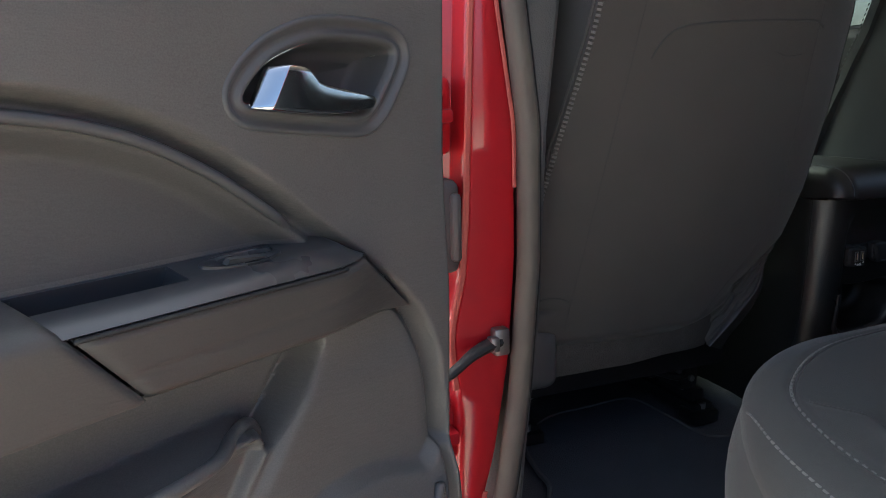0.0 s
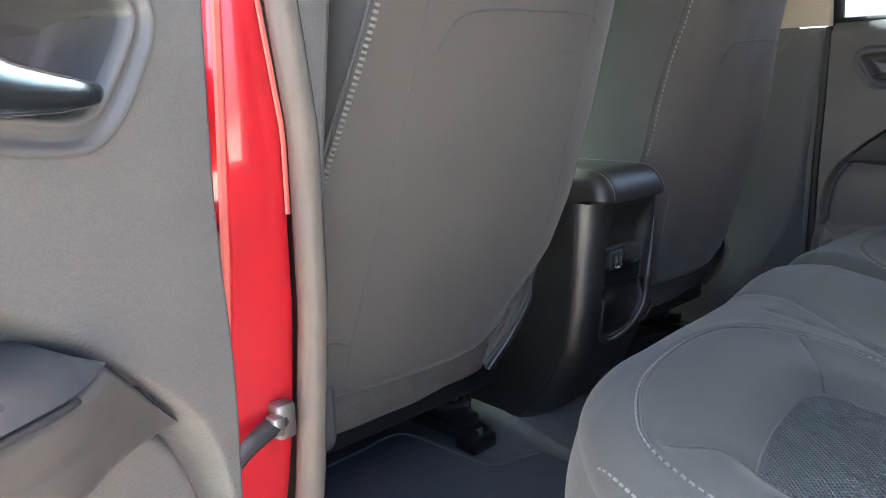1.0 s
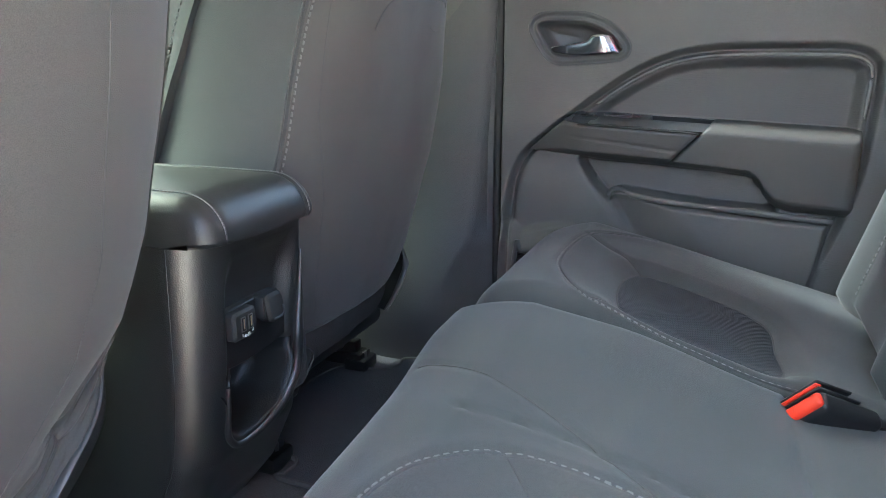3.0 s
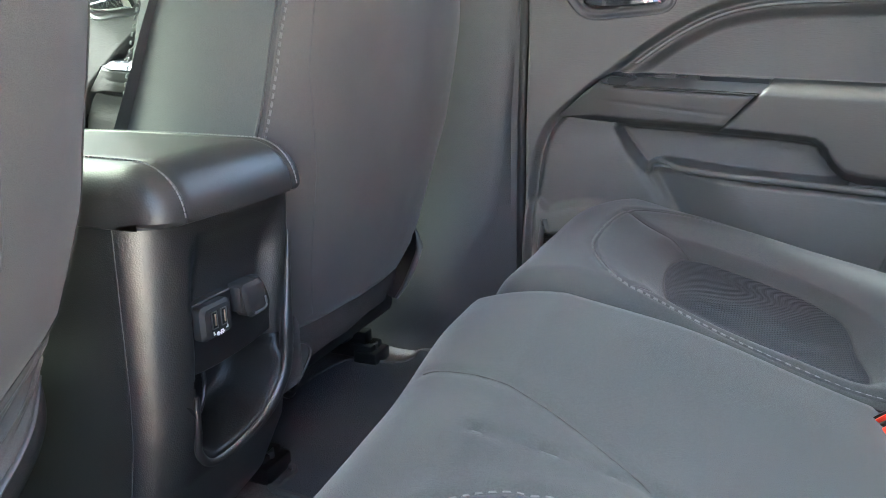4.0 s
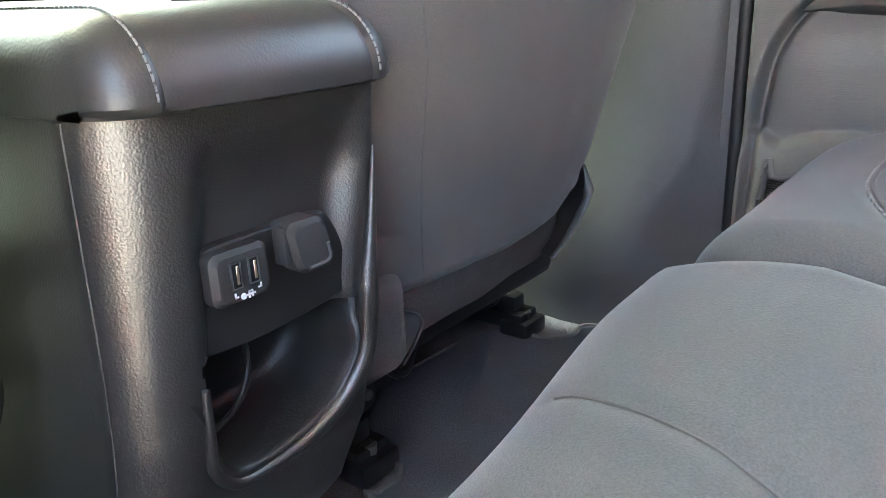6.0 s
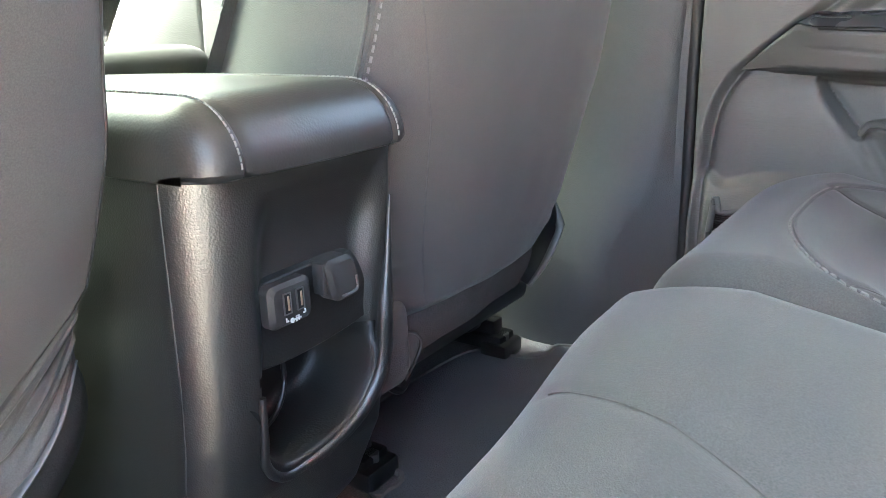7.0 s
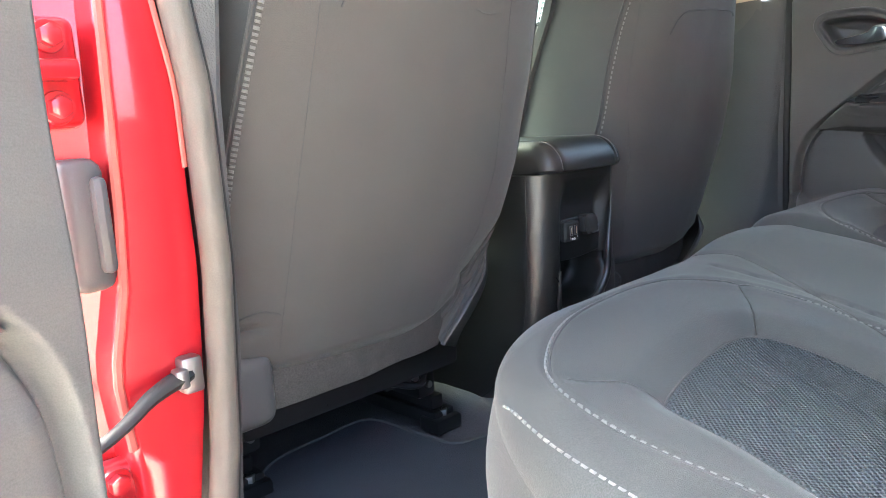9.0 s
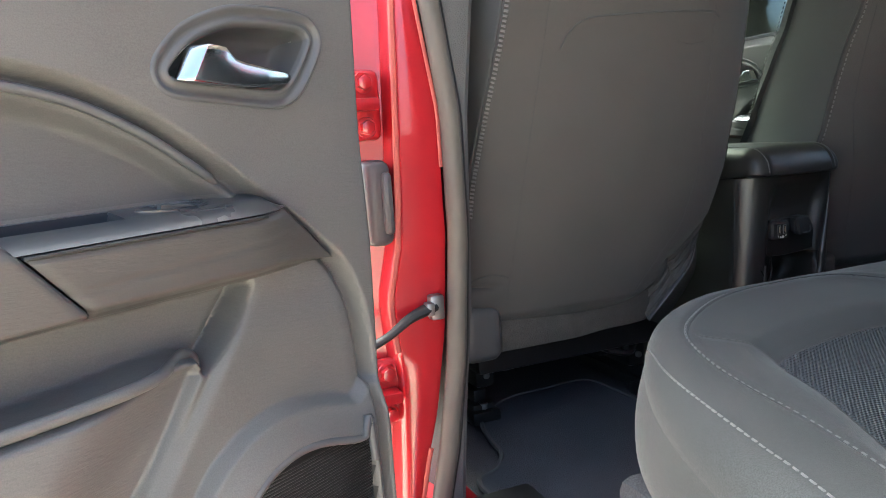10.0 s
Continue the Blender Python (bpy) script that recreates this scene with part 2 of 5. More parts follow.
def stitches(pts, normals, along=0.006, across=0.0022, pitch=0.0085, high=0.0012):
    """Threads along a seam: a low rounded bar for each."""
    p, q = np.array(pts, float), np.array(normals, float)
    s = np.concatenate([[0], np.cumsum(np.linalg.norm(np.diff(p, axis=0), axis=1))])
    v, f = [], []
    rnd = random.Random(5)
    for c in np.arange(pitch, s[-1] - pitch / 2, pitch):
        o = np.array([np.interp(c, s, p[:, i]) for i in range(3)])
        e = np.array([np.interp(c + 0.002, s, p[:, i]) for i in range(3)])
        nn = np.array([np.interp(c, s, q[:, i]) for i in range(3)])
        nn /= np.linalg.norm(nn)
        t = (e - o) / (np.linalg.norm(e - o) + 1e-9)
        w = np.cross(nn, t)
        k = len(v)
        al = along * rnd.uniform(0.88, 1.1) / 2
        ac = across * rnd.uniform(0.9, 1.1) / 2
        for dx, dy in ((-1, -0.6), (1, -0.6), (1, 0.6), (-1, 0.6)):
            v.append(o + t * al * dx + w * ac * dy * 1.6 - nn * 0.0006)
        for dx, dy in ((-0.7, -0.4), (0.7, -0.4), (0.7, 0.4), (-0.7, 0.4)):
            v.append(o + t * al * dx + w * ac * dy * 1.6 + nn * high)
        f += [[k + 4, k + 5, k + 6, k + 7]] + [[k + i, k + (i + 1) % 4, k + 4 + (i + 1) % 4, k + 4 + i] for i in range(4)]
    return v, f


def sdf(poly, u, z):
    """Signed distance to a closed outline, negative inside."""
    p = np.array(poly, float)
    q = np.roll(p, -1, axis=0)
    best = np.full(u.shape, 1e9)
    inside = np.zeros(u.shape, bool)
    for (ax, ay), (bx, by) in zip(p, q):
        ex, ey = bx - ax, by - ay
        t = np.clip(((u - ax) * ex + (z - ay) * ey) / (ex * ex + ey * ey + 1e-15), 0, 1)
        best = np.minimum(best, (u - ax - t * ex) ** 2 + (z - ay - t * ey) ** 2)
        hit = ((ay > z) != (by > z)) & (u < (bx - ax) * (z - ay) / (by - ay + 1e-15) + ax)
        inside ^= hit
    return np.where(inside, -1, 1) * np.sqrt(best)


def near_line(pts, u, z):
    """Distance to an open line."""
    p = np.array(pts, float)
    best = np.full(u.shape, 1e9)
    for (ax, ay), (bx, by) in zip(p[:-1], p[1:]):
        ex, ey = bx - ax, by - ay
        t = np.clip(((u - ax) * ex + (z - ay) * ey) / (ex * ex + ey * ey + 1e-15), 0, 1)
        best = np.minimum(best, (u - ax - t * ex) ** 2 + (z - ay - t * ey) ** 2)
    return np.sqrt(best)


def ss(a, b, x):
    t = np.clip((x - a) / (b - a), 0, 1)
    return t * t * (3 - 2 * t)


def sheet(P, keep=None, flip=False):
    """Verts and faces of a grid of points [i][j], or of those faces of it that are kept."""
    P = np.asarray(P, float)
    n, m = P.shape[:2]
    i, j = np.nonzero(np.ones((n - 1, m - 1), bool) if keep is None else keep)
    q = np.stack([i * m + j, (i + 1) * m + j, (i + 1) * m + j + 1, i * m + j + 1], 1)
    if flip:
        q = q[:, ::-1]
    used, back = np.unique(q, return_inverse=True)
    return P.reshape(-1, 3)[used].tolist(), back.reshape(q.shape).tolist()


# ---- the cab: floor, walls, pillars, roof ----
FLOOR = 0.678


def structure(name, vf, mat, label, category, smooth=True, crease=35):
    return tagged(mk(name, vf[0], vf[1], mat, smooth=smooth, crease=crease), label, category, kind="structure")


def slab(poly, z0, z1):
    """A flat plate with the given outline."""
    n = len(poly)
    v = [(x, y, z0) for x, y in poly] + [(x, y, z1) for x, y in poly]
    f = [list(range(n))[::-1], list(range(n, 2 * n))] + [[i, (i + 1) % n, n + (i + 1) % n, n + i] for i in range(n)]
    return v, f


structure("ground", sheet(np.array([[(x, y, 0.0) for y in np.linspace(-400, 400, 9)] for x in np.linspace(-400, 400, 9)])), GROUND,
          "pale concrete yard around the pickup", "ground")

# carpet with the raised tunnel down the middle
cx_, cy_ = np.linspace(-0.70, 0.68, 70), np.linspace(-0.62, 1.25, 90)
X_, Y_ = np.meshgrid(cx_, cy_, indexing="ij")
Z_ = FLOOR + 0.055 * np.exp(-(X_ / 0.13) ** 4) * ss(0.02, 0.22, Y_) + 0.25 * ss(0.95, 1.25, Y_)
Z_ += 0.0015 * np.sin(37 * X_ + 3 * np.sin(23 * Y_)) * np.sin(29 * Y_)
structure("floor", sheet(np.stack([X_, Y_, Z_], -1)), CARPET, "charcoal carpet on the cab floor", "floor")
structure("underbody", box(-0.70, -0.75, 0.45, 0.70, 1.3, FLOOR - 0.02, 0.01), BLACKSTEEL, "black underbody below the cab", "underbody")
structure("ceiling", box(-0.60, -0.78, 1.80, 0.60, 0.62, 1.82, 0.006), HEADLINER, "pale woven headliner", "ceiling")
structure("roof", box(-0.66, -0.86, 1.83, 0.66, 0.70, 1.86, 0.012), RED, "red painted steel roof", "roof")
structure("wall_rear", box(-0.68, -0.92, 0.50, 0.68, -0.86, 1.36, 0.01), RED, "red back wall of the cab", "wall")
# unseen panel, added to stop light leaking in below the windscreen
structure("cowl", box(-0.72, 1.17, 1.03, 0.72, 1.36, 1.09, 0.012), BLACKSTEEL, "added black panel shutting out light below the windscreen", "cowl")
structure("wall_front", box(-0.70, 1.28, 0.45, 0.70, 1.32, 1.03, 0.01), BLACKSTEEL, "dark firewall ahead of the footwell", "wall")
# unseen side closures, added so no light leaks into the footwell
for sx in (-1, 1):
    structure("wall_kick_%s" % ("left" if sx < 0 else "right"), box(min(sx * 0.67, sx * 0.73), 0.93 if sx > 0 else 1.18, 0.45, max(sx * 0.67, sx * 0.73), 1.34, 1.12, 0.01), BLACKSTEEL, "added dark panel shutting out light beside the footwell", "wall")
for nm, vf in (("rear_window_header", box(-0.62, -0.90, 1.70, 0.62, -0.86, 1.83, 0.006)),):
    structure(nm, vf, HEADLINER, "pale trim above the back window", "trim")
for sx in (-1, 1):
    a, b = sorted((sx * 0.60, sx * 0.70))
    structure("wall_quarter_%s" % ("left" if sx < 0 else "right"), box(a, -0.92, 0.50, b, -0.80, 1.83, 0.012), RED, "red rear corner of the cab", "wall")
    structure("rocker_%s" % ("left" if sx < 0 else "right"), box(min(sx * 0.66, sx * 0.80), -0.80, 0.42, max(sx * 0.66, sx * 0.80), 1.25, FLOOR + 0.005, 0.015), RED,
              "red painted rocker panel under the door opening", "rocker panel")
    structure("sill_plate_%s" % ("left" if sx < 0 else "right"), box(min(sx * 0.60, sx * 0.69), -0.78, FLOOR + 0.002, max(sx * 0.60, sx * 0.69), -0.06, FLOOR + 0.024, 0.006), SMOOTH,
              "black plastic scuff plate along the door sill", "sill plate")
    pil = tube(spline([(sx * 0.735, 1.40, 1.06), (sx * 0.695, 1.05, 1.42), (sx * 0.585, 0.56, 1.80)]), 0.035, 10)
    structure("pillar_front_%s" % ("left" if sx < 0 else "right"), pil, BEIGE, "beige windscreen pillar trim", "pillar")
    rail = tube(spline([(sx * 0.585, 0.56, 1.80), (sx * 0.59, 0.0, 1.815), (sx * 0.60, -0.80, 1.80)]), 0.03, 10)
    structure("roof_rail_%s" % ("left" if sx < 0 else "right"), rail, BEIGE, "beige trim along the roof rail", "trim")
structure("windscreen", ([(-0.66, 1.39, 1.08), (0.66, 1.39, 1.08), (0.56, 0.58, 1.80), (-0.56, 0.58, 1.80), (-0.66, 1.394, 1.084), (0.66, 1.394, 1.084), (0.56, 0.584, 1.804), (-0.56, 0.584, 1.804)],
                         [[0, 1, 2, 3], [7, 6, 5, 4], [0, 4, 5, 1], [1, 5, 6, 2], [2, 6, 7, 3], [3, 7, 4, 0]]), DIMGLASS, "windscreen glass tinted green to dim the front of the cab", "window", smooth=False)
structure("window_rear", box(-0.58, -0.885, 1.37, 0.58, -0.880, 1.70, 0), DARKGLASS, "unseen back window glass, darkened to dim the seat backs", "window", smooth=False)
structure("dashboard", box(-0.655, 0.90, 0.93, 0.655, 1.29, 1.165, 0.05, 4), RUBBER, "black grained dashboard below the windscreen", "dashboard")

# left body side behind the driver's door, closed
# unseen pane above it, added to cut light from the driver's side
structure("window_left", ([(-0.690, 0.05, 1.375), (-0.690, 1.00, 1.375), (-0.605, 0.58, 1.79), (-0.605, 0.05, 1.80), (-0.694, 0.05, 1.375), (-0.694, 1.00, 1.375), (-0.609, 0.58, 1.79), (-0.609, 0.05, 1.80)],
                               [[0, 1, 2, 3], [7, 6, 5, 4], [0, 4, 5, 1], [1, 5, 6, 2], [2, 6, 7, 3], [3, 7, 4, 0]]), DIMGLASS, "added window beside the driver seat, tinted to cut light", "window", smooth=False)
structure("wall_left", box(-0.72, 0.06, FLOOR - 0.1, -0.66, 1.44, 1.38, 0.012), DOORSKIN, "charcoal front door panel beside the driver's seat", "wall")

# B-pillar on the open side: red painted face, with its profile set by height
PZ = np.linspace(0.62, 1.82, 61)
red_in = np.interp(PZ, [0.62, 0.75, 0.83, 0.95, 1.07, 1.23, 1.38, 1.82], [-0.775, -0.750, -0.728, -0.708, -0.699, -0.699, -0.722, -0.67])
red_mid = np.interp(PZ, [0.62, 0.76, 0.88, 0.95, 0.99, 1.06, 1.12, 1.23, 1.38, 1.82], [-0.785, -0.775, -0.769, -0.776, -0.778, -0.762, -0.757, -0.752, -0.746, -0.70])
rows = []
for z, xi, xm in zip(PZ, red_in, red_mid):
    rows.append([(xi + 0.012, 0.05, z), (xi + 0.010, -0.030, z), (xi + 0.003, -0.046, z), (xi - 0.004, -0.049, z), ((xi + xm) / 2, -0.050, z), (xm + 0.004, -0.048, z), (xm - 0.001, -0.043, z), (xm - 0.004, -0.034, z),
                 (xm - 0.006, -0.005, z), (xm - 0.03, 0.002, z), (xm - 0.055, 0.004, z), (xm - 0.07, 0.02, z), (xm - 0.07, 0.10, z)])
lp = thing("pillar_left", pose(-0.73, 0, FLOOR), "red painted door pillar with seam sealer and door hinges", "pillar", kind="structure")


def at_world(ob):
    """Parts given in world places, under a thing that stands elsewhere."""
    while ob.parent:
        ob = ob.parent
    return ob.matrix_world.inverted()


def wpart(name, vf, mat, parent, label="", crease=40, smooth=True):
    m = at_world(parent)
    return mk(name, [m @ Vector(tuple(float(c) for c in q)) for q in vf[0]], vf[1], mat, parent, label, smooth, crease)


wpart("pillar_face", sheet(np.array(rows)), RED, lp)
line_a = [(a - 0.002, -0.0465, z) for z, a in zip(PZ, red_mid)]
wpart("seam_sealer", tube(line_a[15:], 0.0042, 6, 0.5), SEALANT, lp, "pale seam sealer bead")
wpart("seam_sealer", tube([(a + 0.002, -0.050, z) for z, a in zip(PZ, red_in) if z > 1.16], 0.0028, 6, 0.5), SEALANT, lp, "pale seam sealer bead")
wpart("seam_sealer", tube([(a + 0.002, -0.050, z) for z, a in zip(PZ, red_in) if z < 0.80], 0.0036, 6, 0.5), SEALANT, lp, "pale seam sealer bead")
for hz in (1.245, 0.862):
    hb = joined(box(-0.835, -0.030, hz - 0.045, -0.765, -0.004, hz + 0.045, 0.010, 3), box(-0.85, -0.058, hz - 0.008, -0.775, -0.020, hz + 0.008, 0.004))
    hinge = wpart("hinge", hb, RED, lp, "red painted door hinge")
    for dz in (0.028, -0.028):
        bolt = joined(moved(cyl(0.015, 0.006, 16, 0.013), pose(-0.788, -0.026, hz + dz, 90)), moved(cyl(0.0095, 0.014, 6, bevel=0.002), pose(-0.788, -0.028, hz + dz, 90)))
        wpart("bolt", bolt, RED, hinge, crease=30)
wpart("wiring_boot", joined(box(-0.805, -0.058, 1.065, -0.768, -0.01, 1.175, 0.012, 3), box(-0.783, -0.066, 1.08, -0.770, -0.052, 1.16, 0.006, 2)), HANDLETRIM, lp, "grey plastic wiring grommet")
strap = tube(spline([(-0.86, -0.085, 0.930), (-0.80, -0.080, 0.952), (-0.762, -0.070, 0.970), (-0.724, -0.058, 0.978)]), np.interp(np.arange(37), [0, 20, 30, 36], [0.007, 0.008, 0.011, 0.010]), 10, 0.7)
strap_ob = wpart("check_strap", strap, RUBBER, lp, "black rubber door check strap")
wpart("clip", joined(box(-0.731, -0.066, 0.960, -0.711, -0.048, 0.994, 0.004), box(-0.739, -0.072, 0.968, -0.727, -0.056, 0.986, 0.003)), STEEL, strap_ob, "grey metal clip")

# weatherstrip and inner trim beside it
seal_x = np.interp(PZ, [0.62, 0.68, 0.785, 0.91, 1.07, 1.23, 1.38, 1.82], [-0.745, -0.738, -0.714, -0.695, -0.682, -0.682, -0.702, -0.64])
seal = [(a - 0.003, -0.062, z) for z, a in zip(PZ, seal_x)]
tagged(mk("door_seal", *tube(seal, 0.0135, 12), SEALGREY, crease=60), "grey rubber weatherstrip along the door pillar", "weatherstrip", kind="structure")
tagged(mk("door_seal", *tube([(a + 0.012, -0.056, z) for _, (a, _, z) in enumerate(seal)], 0.008, 8), RUBBER), "black inner lip of the weatherstrip", "weatherstrip", kind="structure")
inner = []
trim_x = np.interp(PZ, [0.62, 0.82, 0.99, 1.225, 1.374, 1.82], [-0.700, -0.683, -0.664, -0.654, -0.637, -0.58])
for z, a, e in zip(PZ, seal_x, trim_x):
    inner.append([(a + 0.006, -0.052, z), (a + 0.012, -0.056, z), (e - 0.008, -0.057, z), (e - 0.002, -0.053, z), (e, -0.045, z), (e - 0.004, -0.01, z), (e - 0.02, 0.06, z), (e - 0.03, 0.30, z)])
structure("pillar_trim_left", sheet(np.array(inner), flip=True), TRIM, "charcoal grained trim on the inside of the pillar", "trim")

# B-pillar on the far side
FZ = np.linspace(FLOOR, 1.39, 46)
edge_y = np.interp(FZ, [0.645, 0.75, 0.80, 0.84, 0.88, 0.94, 1.03, 1.16, 1.39], [0.045, 0.050, 0.053, 0.050, 0.036, 0.004, -0.008, -0.017, -0.033])
rows = []
for z, ey in zip(FZ, edge_y):
    bulge = 0.012 * math.exp(-((z - 0.8) / 0.12) ** 2)
    xin = 0.635 + 0.012 * ss(0.85, 1.1, z) + 0.018 * ss(1.0, 1.4, z) - bulge
    rows.append([(0.70, -0.052, z), (0.682, -0.050, z), (0.672, -0.042, z), (0.669 - 0.3 * bulge, min(-0.02, ey - 0.006) - 0.006, z), (xin + 0.010, ey - 0.010, z), (xin + 0.003, ey - 0.003, z), (xin, ey + 0.006, z), (xin - 0.001, ey + 0.05, z),
                 (xin + 0.002, 0.18, z), (xin + 0.015, 0.26, z), (0.69, 0.29, z)])
structure("pillar_trim_right", sheet(np.array(rows)), TRIM, "charcoal grained lower trim of the far door pillar", "trim")
rows = []
for z in np.linspace(1.392, 1.80, 16):
    xin = 0.650 - 0.10 * (z - 1.39) / 0.41
    rows.append([(xin + 0.05, -0.06, z), (xin + 0.02, -0.050, z), (xin + 0.008, -0.03, z), (xin, 0.0, z), (xin - 0.004, 0.03, z), (xin, 0.10, z), (xin + 0.01, 0.135, z), (xin + 0.05, 0.14, z)])
structure("pillar_trim_upper_right", sheet(np.array(rows)), BEIGE, "beige upper trim of the far door pillar", "trim")
for dx, r in ((0.0, 0.008), (0.016, 0.007)):
    tagged(mk("door_seal", *tube([(0.668 + dx, -0.045 - dx - 0.02 * max(0, z - 1.1), z) for z in np.linspace(FLOOR, 1.39, 40)], r, 8), RUBBER), "black rubber weatherstrip around the closed door", "weatherstrip", kind="structure")


# ---- doors ----
ARC = [(0.013, 0.60), (0.013, 0.80), (0.013, 0.90), (0.016, 0.985), (0.024, 1.052), (0.038, 1.090), (0.058, 1.117), (0.097, 1.151), (0.141, 1.185), (0.190, 1.221), (0.237, 1.251), (0.293, 1.275), (0.365, 1.287),
       (0.481, 1.288), (0.560, 1.285), (0.591, 1.27), (0.602, 1.246), (0.600, 1.187), (0.589, 1.082), (0.564, 0.992), (0.541, 0.931), (0.51, 0.80), (0.50, 0.60)]
POCKET = [(0.150, 1.097), (0.19, 1.098), (0.302, 1.092), (0.425, 1.081), (0.445, 1.066), (0.474, 1.025), (0.34, 1.030), (0.222, 1.044), (0.200, 1.030)]
PULL = [(0.204, 1.030), (0.213, 1.042), (0.232, 1.040), (0.34, 1.031), (0.556, 1.016), (0.545, 0.93), (0.515, 0.80), (0.50, 0.62), (0.34, 0.62), (0.33, 0.80), (0.285, 0.90), (0.2335, 0.978)]
RIDGE = [(0.151, 1.096), (0.190, 1.040), (0.2335, 0.978), (0.275, 0.915), (0.325, 0.80), (0.335, 0.62)]
SPEAKER = [(0.014, 0.944), (0.050, 0.957), (0.100, 0.970), (0.144, 0.970), (0.186, 0.953), (0.217, 0.922), (0.238, 0.87), (0.250, 0.78), (0.252, 0.70), (0.25, 0.60), (0.014, 0.60)]
CUP = [(0.068, 1.326), (0.085, 1.332), (0.14, 1.331), (0.165, 1.325), (0.193, 1.311), (0.213, 1.290), (0.216, 1.282), (0.210, 1.279), (0.195, 1.2775), (0.15, 1.2745), (0.11, 1.2725), (0.094, 1.280), (0.082, 1.296), (0.070, 1.316)]


def back_z(u):
    """Height of the line where the armrest meets the upper insert."""
    return 1.181 - 0.050 * (u - 0.142)


def build_armrest(ob, sx):
    """Armrest of a door: a satin switch strip over a front shell, and a soft pad behind the slanted joint."""
    def zb(u):
        return float(min(back_z(u), np.interp(u, [0.058, 0.085, 0.100, 0.116, 0.140, 0.16], [1.113, 1.138, 1.151, 1.163, 1.181, 1.20])))

    def zt(u):
        return min(zb(u) - 0.001, float(np.interp(u, [0.120, 0.128, 0.135, 0.15, 0.176, 0.268, 0.353, 0.6], [1.1705, 1.1675, 1.1655, 1.1635, 1.162, 1.157, 1.152, 1.134])))

    def zl(u):
        return min(zb(u) - 0.002, float(np.interp(u, [0.058, 0.072, 0.085, 0.10, 0.16, 0.305, 0.428, 0.446, 0.470, 0.49, 0.6], [1.1115, 1.110, 1.109, 1.108, 1.1045, 1.096, 1.0855, 1.070, 1.034, 1.028, 1.022])))

    def keep(u):
        return 0.48 + 0.52 * float(ss(0.06, 0.17, u))
    joint = lambda z: 0.3055 + 0.056 * (z - 1.1015) / 0.061  # noqa: E731

    def on_strip(u, d, h=0.0):
        b, t, k = zb(u), zt(u), keep(u)
        f = (d + 0.02) / 0.053
        z = b + (t - b) * (0.34 * f + 0.66 * max(0.0, (f - 0.45) / 0.55) ** 2.2)
        return np.array((sx * u, -0.02 + (d + 0.02) * k + h * 0.35, z + h * 0.93))
    # strip across: gently sloped top, rounded shoulder, edge over the joint line
    cup_u = (0.268, 0.60)
    rows = []
    dd = [-0.030, -0.022, -0.019, -0.0150, -0.0146, -0.0125, 0.0125, 0.0146, 0.0150, 0.017, 0.019, 0.021, 0.023, 0.025, 0.027, 0.0285, 0.030, 0.0313, 0.0325]
    uu = sorted(list(np.linspace(0.060, 0.16, 26)) + list(np.linspace(0.165, 0.42, 46)) + [cup_u[0], cup_u[0] + 0.0006, cup_u[0] + 0.004, 0.43, 0.44])
    for u in uu:
        row = []
        for d in dd:
            h = -0.010 if d < -0.025 else 0.0
            if cup_u[0] < u < cup_u[1] and -0.0148 < d < 0.0148:
                h = -0.020 if (abs(d) < 0.0143 and cup_u[0] + 0.001 < u < cup_u[1] - 0.001) else -0.002
            row.append(on_strip(u, d, h))
        b = on_strip(u, 0.033)
        row += [b, b + np.array((0, -0.004, -0.002))]
        rows.append(row)
    P = np.array(rows)
    um = (P[:-1, :-1, 0] + P[1:, 1:, 0]) / 2 * sx
    zm = (P[:-1, :-1, 2] + P[1:, 1:, 2]) / 2
    mk("switch_strip", *sheet(P, um < joint(zm) + 0.004, flip=sx > 0), STRIP, ob, "satin black switch strip with pull cup", crease=55)
    # shell below the strip
    rows = []
    for s in np.concatenate([np.linspace(0, 0.35, 26), np.linspace(0.37, 1, 30)]):
        row = []
        for k in np.linspace(0, 1, 22):
            u = 0.062
            for _ in range(4):
                z = zt(u) - 0.0015 + (zl(u) - zt(u) + 0.0015) * k
                u = 0.059 + (joint(z) - 0.0012 - 0.059) * s
            kk = keep(u)
            d = 0.0345 - 0.006 * k - 0.020 * float(ss(0.80, 1.0, k)) - 0.0040 * float(ss(0.10, 0.0, k)) - 0.0016 * math.exp(-((k - 0.34 - 0.25 * s) / 0.03) ** 2) * float(ss(0.12, 0.35, s))
            d -= 0.003 * float(ss(0.985, 1.0, s))
            row.append((sx * u, -0.02 + (d + 0.02) * kk, z))
        row = [(row[0][0], row[0][1] - 0.006, row[0][2])] + row + [(row[-1][0], -0.035, row[-1][2] - 0.004)]
        rows.append(row)
    mk("armrest_front", *sheet(np.array(rows), flip=sx > 0), ARMSHELL, ob)
    edge = [on_strip(u, 0.0335) + np.array((0, 0.0004, -0.0022)) for u in np.linspace(0.15, joint(zt(0.37)) - 0.002, 40)]
    mk("joint_seal", *tube(edge, 0.0016, 8), RUBBER, ob, "thin black joint along the armrest edge")
    # soft pad behind the joint
    rows = []
    for s in np.concatenate([np.linspace(0, 0.1, 8), np.linspace(0.13, 1, 34)]):
        row = []
        for k in np.linspace(0, 1, 34):
            u = 0.40
            for _ in range(4):
                top = zb(u) + 0.001
                if k < 0.30:
                    a = k / 0.30 * math.pi / 2
                    d, z = -0.022 + 0.058 * math.sin(a), top - 0.022 * (1 - math.cos(a))
                else:
                    q = (k - 0.30) / 0.70
                    d, z = 0.036 - 0.004 * q - 0.020 * float(ss(0.86, 1, q)), top - 0.022 + (zl(u) - top + 0.022) * q
